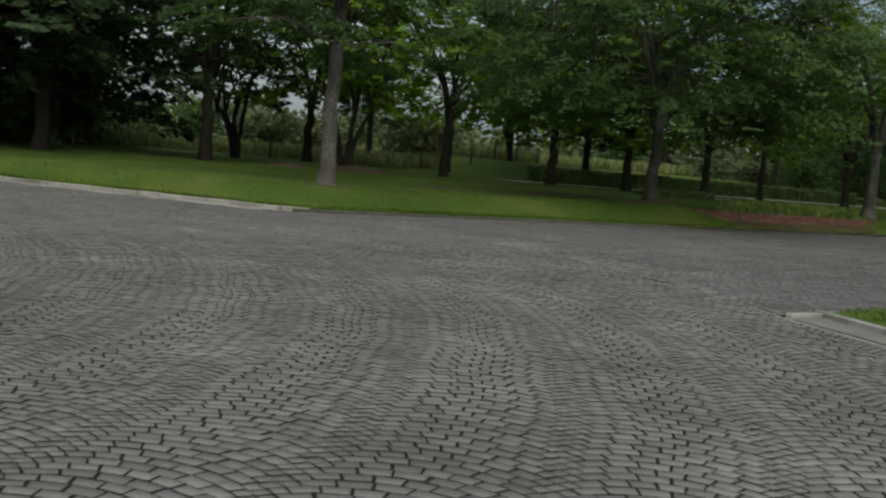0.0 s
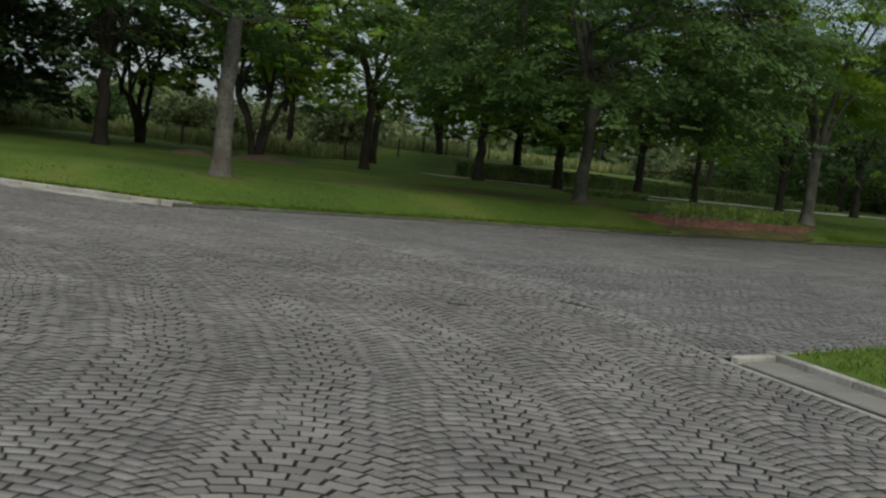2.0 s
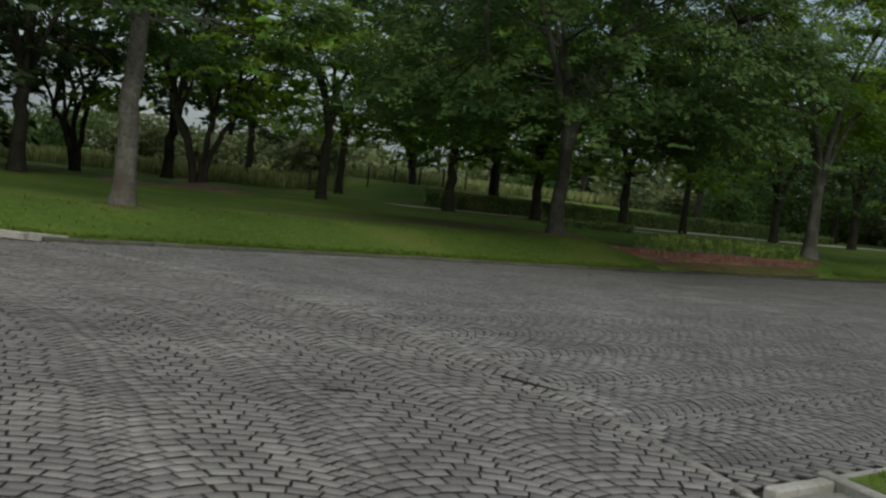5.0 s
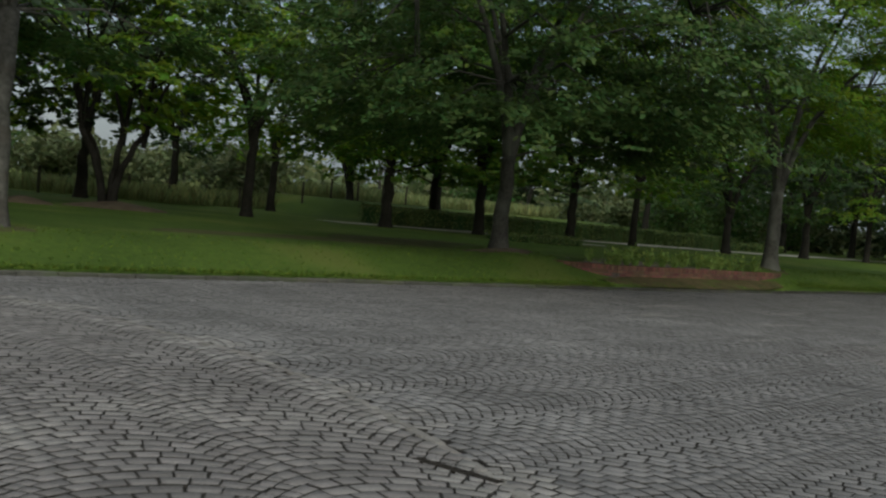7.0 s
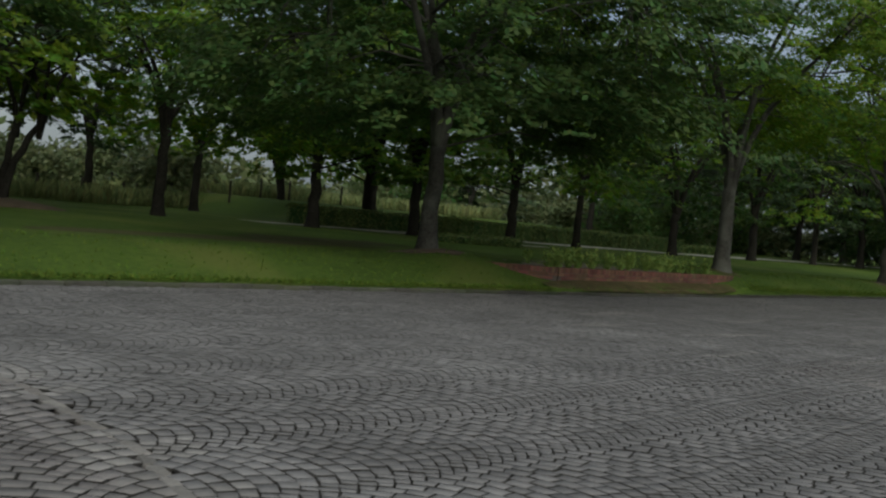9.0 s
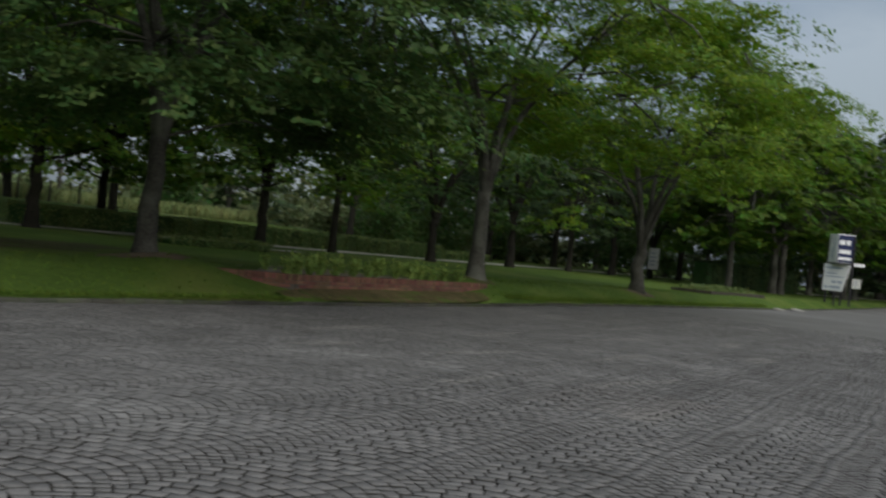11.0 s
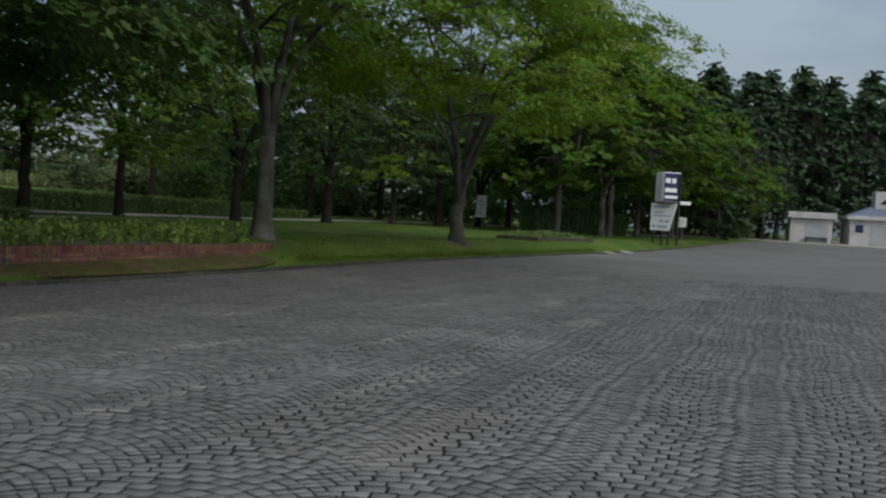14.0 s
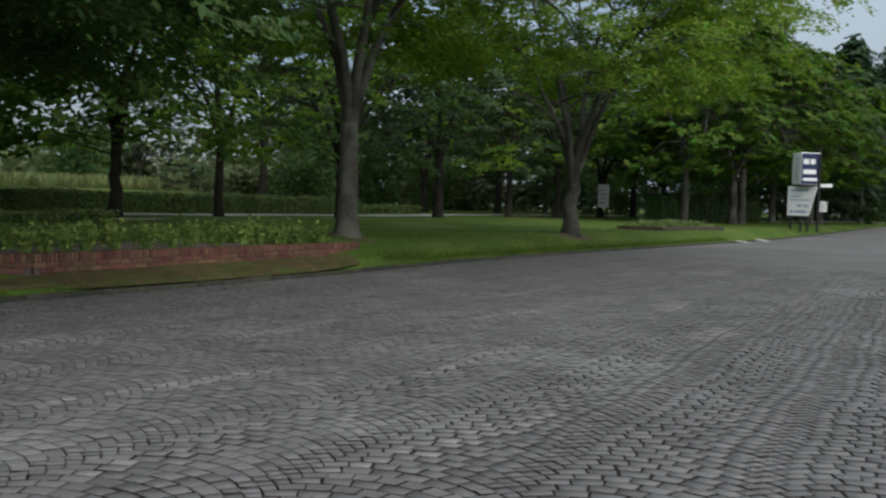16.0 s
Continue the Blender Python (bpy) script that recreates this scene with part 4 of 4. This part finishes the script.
ribbon("bare_earth", [(25.8, 22.04), (26.75, 22.12), (29.0, 22.24), (33.0, 22.42), (34.6, 22.5)], 0.82, M_BANK, "sloping strip of bare earth and thin grass below the brick bed", 0.04)
ribbon("footpath", [(30.0, 39.2), (58.0, 39.2), (80.0, 43.0), (112.0, 43.5)], 2.0, M_PATH, "pale gravel footpath behind the trees")
ribbon("footpath", [(35.0, 35.2), (38.0, 35.2), (41.0, 35.0)], 0.8, M_PATH, "pale gravel footpath beside the low hedge")
ribbon("footpath", [(93.0, 33.0), (104.0, 30.0), (118.0, 27.0)], 2.2, M_PATH, "pale gravel footpath beside the conifers")

# ---- fence posts at the edge of the reeds ----
post_me = bmesh.new()
box(post_me, -0.05, 0.05, -0.05, 0.05, -0.1, 1.1, 0.012)
first_post = part("fence_post", post_me, M_WOODPOST)
first_post.matrix_basis = on_lawn(22.5, 48.5)
tagged(first_post, "weathered dark wooden fence post at the reed edge", "fence post", "posts of the reed fence")
for i in range(1, 12):
    copy_thing(first_post, on_lawn(22.5 + i * 2.1, 48.5 + 0.5 * i, i * 20, 0.9 + 0.03 * (i % 4)))

# ---- information sign ----
sign = thing("information_sign", pose(74.1, 23.5, lawn_z(74.1, 24.2) - 0.02, 0, 0, 216), "tall two-part information sign with navy head on dark posts", "sign")


def sign_part(name, x0, x1, y0, y1, z0, z1, material, label="", bevel=0.01, parent=None):
    return part(name, box(bmesh.new(), x0, x1, y0, y1, z0, z1, bevel), material, parent or sign, label)


for px, py in ((-0.62, -0.45), (0.62, -0.45), (0.62, 0.45), (-0.62, 0.45)):
    sign_part("post", px - 0.05, px + 0.05, py - 0.05, py + 0.05, -0.1, 0.72 if px > 0 > py else 3.9, M_DARKMETAL)
head = sign_part("head_box", -0.57, 0.57, -0.5, 0.5, 2.32, 3.95, M_WHITE, "white painted head box", 0.02)

# the notice panel below the head stands across the corner and narrows to its foot
PANEL_L, PANEL_R = Vector((-0.6, -0.56, 0)), Vector((0.6, 0.46, 0))
PANEL_N = Vector((PANEL_R - PANEL_L).yxz * Vector((1, -1, 0))).normalized()


def on_panel(u, z, out_):
    return PANEL_L.lerp(PANEL_R, u) + PANEL_N * (0.42 + out_) * 0.5 + Vector((0, 0, z))


def panel_plate(name, u0, u1, u2, z0, z1, o0, o1, material, label="", parent=None):
    """An upright plate across the corner: foot from u0 to u1, head from u0 to u2."""
    bm = bmesh.new()
    v = [bm.verts.new(on_panel(u, z, o)) for o in (o0, o1) for u, z in ((u0, z0), (u1, z0), (u2, z1), (u0, z1))]
    for f in ((0, 1, 2, 3), (4, 5, 6, 7), (0, 1, 5, 4), (1, 2, 6, 5), (2, 3, 7, 6), (3, 0, 4, 7)):
        bm.faces.new([v[i] for i in f])
    bmesh.ops.recalc_face_normals(bm, faces=bm.faces)
    return part(name, bm, material, parent or sign, label)


lower = panel_plate("lower_panel", 0.0, 0.74, 1.0, 0.72, 2.24, -0.12, 0.0, M_WHITE, "white notice panel that narrows to its foot")
for z0, z1, u0, u1 in ((1.98, 2.08, 0.1, 0.72), (1.68, 1.74, 0.1, 0.5), (1.5, 1.56, 0.1, 0.78), (1.16, 1.3, 0.34, 0.5), (1.16, 1.3, 0.56, 0.72), (0.86, 1.0, 0.08, 0.2), (0.86, 1.0, 0.26, 0.66)):
    panel_plate("print_bar", u0, u1, u1, z0, z1, 0.0, 0.014, M_BLUEGREY, "", lower)
sign_part("cross_bar", -0.68, 0.68, -0.52, 0.52, 2.25, 2.31, M_DARKMETAL)
sign_part("head_face", 0.572, 0.59, -0.47, 0.47, 2.36, 3.9, M_NAVY, "navy blue printed face", 0.004)
sign_part("head_face", -0.54, 0.54, 0.502, 0.52, 2.36, 3.9, M_NAVY, "navy blue printed face", 0.004)
for z0, z1, y0, y1 in ((3.35, 3.62, -0.4, -0.1), (3.35, 3.62, -0.02, 0.22), (2.85, 3.08, -0.4, 0.28), (2.5, 2.66, -0.4, 0.35)):
    sign_part("lettering_bar", 0.588, 0.596, y0, y1, z0, z1, M_WHITE, "", 0.0)
    sign_part("lettering_bar", y0, y1, 0.518, 0.526, z0, z1, M_WHITE, "", 0.0)
for x0, z0, z1 in ((-0.2, 2.6, 3.2), (0.05, 2.5, 3.7)):
    sign_part("print_bar", x0, x0 + 0.1, -0.507, -0.499, z0, z1, M_BLUEGREY, "", 0.0)
sign_part("arrow_plate", 0.45, 0.5, 0.5, 1.2, 2.2, 2.38, M_WHITE, "white pointer plate")


def notice_board(x, y, w, h, z, label, turn):
    root = thing("notice_board", pose(x, y, lawn_z(x, y) - 0.02, 0, 0, turn), label, "sign")
    part("panel", box(bmesh.new(), -w / 2, w / 2, -0.025, 0.025, z, z + h, 0.01), M_WHITE, root)
    for s in (-1, 1):
        part("post", box(bmesh.new(), s * w * 0.4 - 0.03, s * w * 0.4 + 0.03, 0.025, 0.08, -0.1, z + h, 0.005), M_DARKMETAL, root)
    for k in range(4):
        part("print_bar", box(bmesh.new(), -w * 0.36, w * (0.1 + 0.06 * (k % 3)), -0.032, -0.026, z + h * (0.18 + 0.18 * k), z + h * (0.24 + 0.18 * k)), M_BLUEGREY, root)


notice_board(82.0, 38.0, 0.7, 1.5, 0.7, "white notice board on two posts by the footpath", -60)
notice_board(91.0, 26.2, 0.6, 0.7, 0.9, "small white notice board on posts near the road", -75)

# ---- kiosk and service building at the far end ----
FORE = 0.62
forecourt = part("forecourt", box(bmesh.new(), 112, 180, -30, 27.5, 0.2, FORE, 0.03), M_PATH)
tagged(forecourt, "pale raised concrete forecourt before the buildings", "pavement", kind="structure")
kiosk = thing("kiosk", pose(120.6, 20.4, FORE, 0, 0, -78), "small white flat-roofed kiosk with a closed shutter", "kiosk")
part("wall", box(bmesh.new(), -1.9, 1.9, 0, 3.2, 0, 2.2, 0.02), M_OFFWHITE, kiosk)
part("roof", box(bmesh.new(), -2.2, 2.2, -0.5, 3.4, 2.25, 2.85, 0.04), M_OFFWHITE, kiosk, "thick white flat roof")
part("shutter", box(bmesh.new(), -0.5, 1.5, -0.03, 0.0, 0.3, 1.8, 0.005), M_GREYWALL, kiosk, "grey roller shutter")
bench = part("counter_shelf", box(bmesh.new(), -0.5, 1.5, -0.45, -0.03, 0.42, 0.5, 0.01), M_DARKMETAL, kiosk, "dark bench shelf")
for sx in (-0.4, 1.4):
    part("bracket", box(bmesh.new(), sx - 0.03, sx + 0.03, -0.42, -0.03, 0.0, 0.42), M_DARKMETAL, bench)
house = thing("service_building", pose(122.2, 17.4, FORE, 0, 0, -80), "white service building with slate-blue hipped roof and cupola", "building")
part("wall", box(bmesh.new(), 0.3, 13.0, 0, 8.0, 0, 2.4, 0.02), M_OFFWHITE, house)
part("fascia", box(bmesh.new(), 0.0, 13.3, -0.5, 8.3, 2.4, 2.75, 0.03), M_OFFWHITE, house)
bm = bmesh.new()
v = [bm.verts.new(p) for p in ((0.1, -0.4, 2.75), (13.2, -0.4, 2.75), (13.2, 8.2, 2.75), (0.1, 8.2, 2.75), (4.0, 3.9, 4.5), (9.3, 3.9, 4.5))]
for f in ((0, 1, 5, 4), (1, 2, 5), (2, 3, 4, 5), (3, 0, 4), (3, 2, 1, 0)):
    bm.faces.new([v[i] for i in f])
part("roof", bm, M_ROOF, house, "slate-blue hipped roof")
cup = part("cupola", box(bmesh.new(), 2.6, 6.0, 1.6, 4.6, 3.2, 5.2, 0.03), M_OFFWHITE, house, "white roof cupola")
for s in (3.5, 4.7):
    bm = bmesh.new()
    tri = [bm.verts.new(p) for p in ((s - 0.5, 1.57, 4.0), (s + 0.5, 1.57, 4.0), (s + (0.5 if s < 4 else -0.5), 1.57, 4.9), (s - 0.5, 1.6, 4.0), (s + 0.5, 1.6, 4.0), (s + (0.5 if s < 4 else -0.5), 1.6, 4.9))]
    bm.faces.new((tri[0], tri[1], tri[2]))
    bm.faces.new((tri[0], tri[3], tri[4], tri[1]))
    part("cupola_window", bm, M_GLASS_DARK, cup)
part("shutter", box(bmesh.new(), 2.2, 6.5, -0.04, 0.0, 0.15, 1.9, 0.005), M_GREYWALL, house, "wide grey roller shutter")
part("notice", box(bmesh.new(), 0.8, 1.5, -0.03, 0.0, 1.2, 1.9, 0.005), M_NAVY, house, "small dark notice")


# ---- stone setts ----
COL_W, ROW_P = 1.045, 0.119
VALLEY = radians(52)
ARC_R = (COL_W / 2) / math.sin(VALLEY)


def inward(a):
    """The head joint that lies, one row lower, under the head joint at angle a: the flanks' joints run on as long curves."""
    b = a
    for _ in range(8):
        b = math.asin(math.sin(a) - ROW_P / ARC_R * math.cos(b) * math.sin(b))
    return b


LAST = inward(VALLEY)
FLANK = [LAST, inward(LAST)]
CREST = FLANK[-1]


def heads(n):
    """Angles of the head joints of a row with n setts in its crest."""
    return [-a for a in FLANK] + [CREST * (2 * i / n - 1) for i in range(1, n)] + FLANK[::-1]


# rows with seven and with six crest setts in turn, and one diamond that closes each row in the valley between two arcs
SLOTS = [(odd, a0, a1) for odd, n in ((0, 7), (1, 6)) for a0, a1 in zip(heads(n), heads(n)[1:])] + [(2, LAST, VALLEY)]


def arc_point(a, f):
    """The point at angle a of an arc row, moved by the share f of the row's depth along the arc's normal."""
    v = ARC_R * math.sin(a) + f * ROW_P * math.cos(a) * math.sin(a)
    b = math.asin(v / ARC_R)
    return ARC_R * (math.cos(b) - 1) + f * ROW_P, v


def sett_corners(a0, a1):
    """Top and foot outline of the sett between two angles of an arc row, in column coordinates."""
    ring = []
    for side, row in ((0.0078, 0.06), (0.001, 0.004)):
        da = side * math.cos((a0 + a1) / 2) ** 0.8 / ARC_R
        row *= math.cos((a0 + a1) / 2) ** 0.4
        ring.append([arc_point(a0 + da, row), arc_point(a1 - da, row), arc_point(a1 - da, 1 - row), arc_point(a0 + da, 1 - row)])
    return ring


FACES = [(3, 2, 1, 0), (0, 1, 5, 4), (1, 2, 6, 5), (2, 3, 7, 6), (3, 0, 4, 7)]
SHAPES = []
for odd, a0, a1 in SLOTS:
    top, foot = sett_corners(a0, a1)
    cu, cv = sum(p[0] for p in top) / 4, sum(p[1] for p in top) / 4
    SHAPES.append((cu, cv, np.array([(u - cu, v - cv, 0.0) for u, v in top] + [(u - cu, v - cv, -0.016) for u, v in foot])))
SETT_MESH = []
for cu, cv, co in SHAPES:
    me = bpy.data.meshes.new("sett")
    me.from_pydata([tuple(c) for c in co], [], FACES)
    me.materials.append(M_SETT_ONE)
    me.materials.append(M_JOINT)
    me.polygons.foreach_set("material_index", [0, 1, 1, 1, 1])
    SETT_MESH.append(me)
strip_y = np.array([p[1] for p in STRIP])
strip_x = np.array([p[0] for p in STRIP])


def wander(u, v):
    """The small drift of rows that were laid by hand."""
    return u + 0.03 * np.sin(1.7 * v + 0.6 * u) + 0.018 * np.sin(4.3 * v - 1.9 * u), v + 0.03 * np.sin(1.15 * u + 0.8 * v) + 0.02 * np.sin(3.7 * u - 1.3 * v)


def bent(u, v):
    """The side road's columns bend round a centre to the left: place, turn and stretch."""
    u, v = wander(u, v)
    r, a = 14.56 - 1.072 * v, radians(50.0) + u / 15.0
    return -6.5 + r * np.sin(a), 14.5 - r * np.cos(a), np.degrees(a), r / 15.0


def straight(u, v):
    """The main road's columns run straight."""
    u, v = wander(u, v)
    ca, sa = math.cos(radians(7.0)), math.sin(radians(7.0))
    return -1.49 + u * ca - v * sa, 12.16 + u * sa + v * ca, 7.0 + 0 * u, 1.0 + 0 * u


def field(course, ulim, vlim, keep):
    """All setts of one field of arc columns: slot and column place of each one that keep() lets stand."""
    out = []
    for c in range(int(vlim[0] / COL_W), int(vlim[1] / COL_W)):
        rows = np.arange(int(ulim[0] / ROW_P), int(ulim[1] / ROW_P))
        for i, (cu, cv, co) in enumerate(SHAPES):
            k = rows[((rows + c) % 2 == SLOTS[i][0]) | (SLOTS[i][0] == 2)] * ROW_P
            u, v = k + cu, np.full(len(k), (c + 0.5) * COL_W + cv)
            x, y = course(u, v)[:2]
            ok = keep(x, y)
            out.append(np.stack([np.full(ok.sum(), i), u[ok], v[ok]], axis=1))
    return np.concatenate(out)


def keep_left(x, y):
    edge = np.interp(y, strip_y, strip_x)
    edge = np.where(y < 7.95, 10.07 - (7.95 - y) * 0.287, edge - 0.03)
    edge = np.where(y > 20.75, 9.75 - (y - 20.9) * 0.78, edge)
    return (x < edge) & (x > SETT_X0) & (y > SETT_Y0) & (y < 27)


def keep_right(x, y):
    edge = np.interp(y, strip_y, strip_x) + 0.03
    return (x > edge) & (x < SETT_X1) & (y > np.interp(x, [10, 13, 23.6], [7.92, 7.9, 7.1])) & (y < np.interp(x, KERB_X, KERB_Y) - 0.02)


def worn(x, y):
    """Setts worn pale: a strip across the side road, and streaks along the main road."""
    wave = np.sin(x * 0.9 + y * 2.3) + np.sin(x * 0.37 - y * 5.1) + np.sin(x * 1.7 + 9 * np.sin(y * 1.9))
    strip = (x < 5.6) & (np.abs(y - 12.0 - 0.1 * np.sin(x * 2)) < 0.22) & (wave > -1.2)
    band = (y > 7.95) & (np.abs(x - np.interp(y, strip_y, strip_x)) < 0.36) & (wave > 0.1)
    return strip | band | ((x > 20) & (y > 13.5) & (y < 19.5) & (wave > 2.1))


def lay(setts, course, picked, seed):
    rng = np.random.default_rng(seed)
    n = len(setts)
    slot = setts[:, 0].astype(int)
    shapes = np.array([s[2] for s in SHAPES])[slot]
    z = rng.normal(0, 0.0015, n)
    tilt = rng.normal(0, 0.008, (n, 2))
    px, py, turn, stretch = course(setts[:, 1], setts[:, 2])
    chosen = np.flatnonzero(picked(px, py))[:150]
    for j in chosen:
        child("sett", SETT_MESH[slot[j]], pose(px[j], py[j], z[j], 0, 0, turn[j]) @ Matrix.Diagonal((stretch[j], 1.072 if course is bent else 1.0, 1.0, 1.0)), pavement)
    rest = np.ones(n, bool)
    rest[chosen] = False
    co = shapes[rest].copy()
    n = len(co)
    spin = rng.normal(0, 0.028, (n, 1))
    grow = 1 + rng.normal(0, 0.018, (n, 1))
    top = co[:, :4]
    cx, cy = top[:, :, 0].copy(), top[:, :, 1].copy()
    top[:, :, 0] = (cx - cy * spin) * grow + rng.normal(0, 0.0018, (n, 1))
    top[:, :, 1] = (cy + cx * spin) * grow + rng.normal(0, 0.0018, (n, 1))
    top[:, :, :2] += rng.normal(0, 0.0016, (n, 4, 2))
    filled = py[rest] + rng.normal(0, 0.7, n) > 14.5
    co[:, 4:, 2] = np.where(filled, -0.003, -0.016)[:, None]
    zz = co[:, :, 2] + z[rest][:, None] + np.where(co[:, :, 2] > -0.001, co[:, :, 0] * tilt[rest][:, :1] + co[:, :, 1] * tilt[rest][:, 1:], 0)
    x, y = course(setts[rest][:, 1:2] + co[:, :, 0], setts[rest][:, 2:3] + co[:, :, 1])[:2]
    verts = np.stack([x, y, zz], axis=2).reshape(-1, 3)
    loops = (np.array(FACES).ravel()[None, :] + 8 * np.arange(n)[:, None]).ravel()
    me = bpy.data.meshes.new("setts")
    me.vertices.add(n * 8)
    me.vertices.foreach_set("co", verts.astype(np.float32).ravel())
    me.loops.add(n * 20)
    me.loops.foreach_set("vertex_index", loops.astype(np.int32))
    me.polygons.add(n * 5)
    me.polygons.foreach_set("loop_start", np.arange(0, n * 20, 4, dtype=np.int32))
    me.update(calc_edges=True)
    me.materials.append(M_SETT if course is bent else M_SETT_COOL)
    me.materials.append(M_JOINT)
    me.materials.append(M_SETT_PALE)
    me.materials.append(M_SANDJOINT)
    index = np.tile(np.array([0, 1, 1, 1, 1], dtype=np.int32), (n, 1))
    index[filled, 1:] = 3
    index[:, 0] = np.where(worn(px[rest], py[rest]), 2, 0)
    me.polygons.foreach_set("material_index", index.ravel())
    ob = new("setts", me)
    ob.parent = pavement
    ob["kind"] = "stuff"


lay(field(bent, (-14.5, 31.0), (-9.0, 10.5), keep_left), bent, lambda x, y: (abs(x - 4.3) < 1.0) & (abs(y - 6.6) < 1.2), 91)
lay(field(straight, (8, 56), (-14, 13), keep_right), straight, lambda x, y: (abs(x - 21.0) < 1.0) & (abs(y - 13.6) < 1.2), 92)
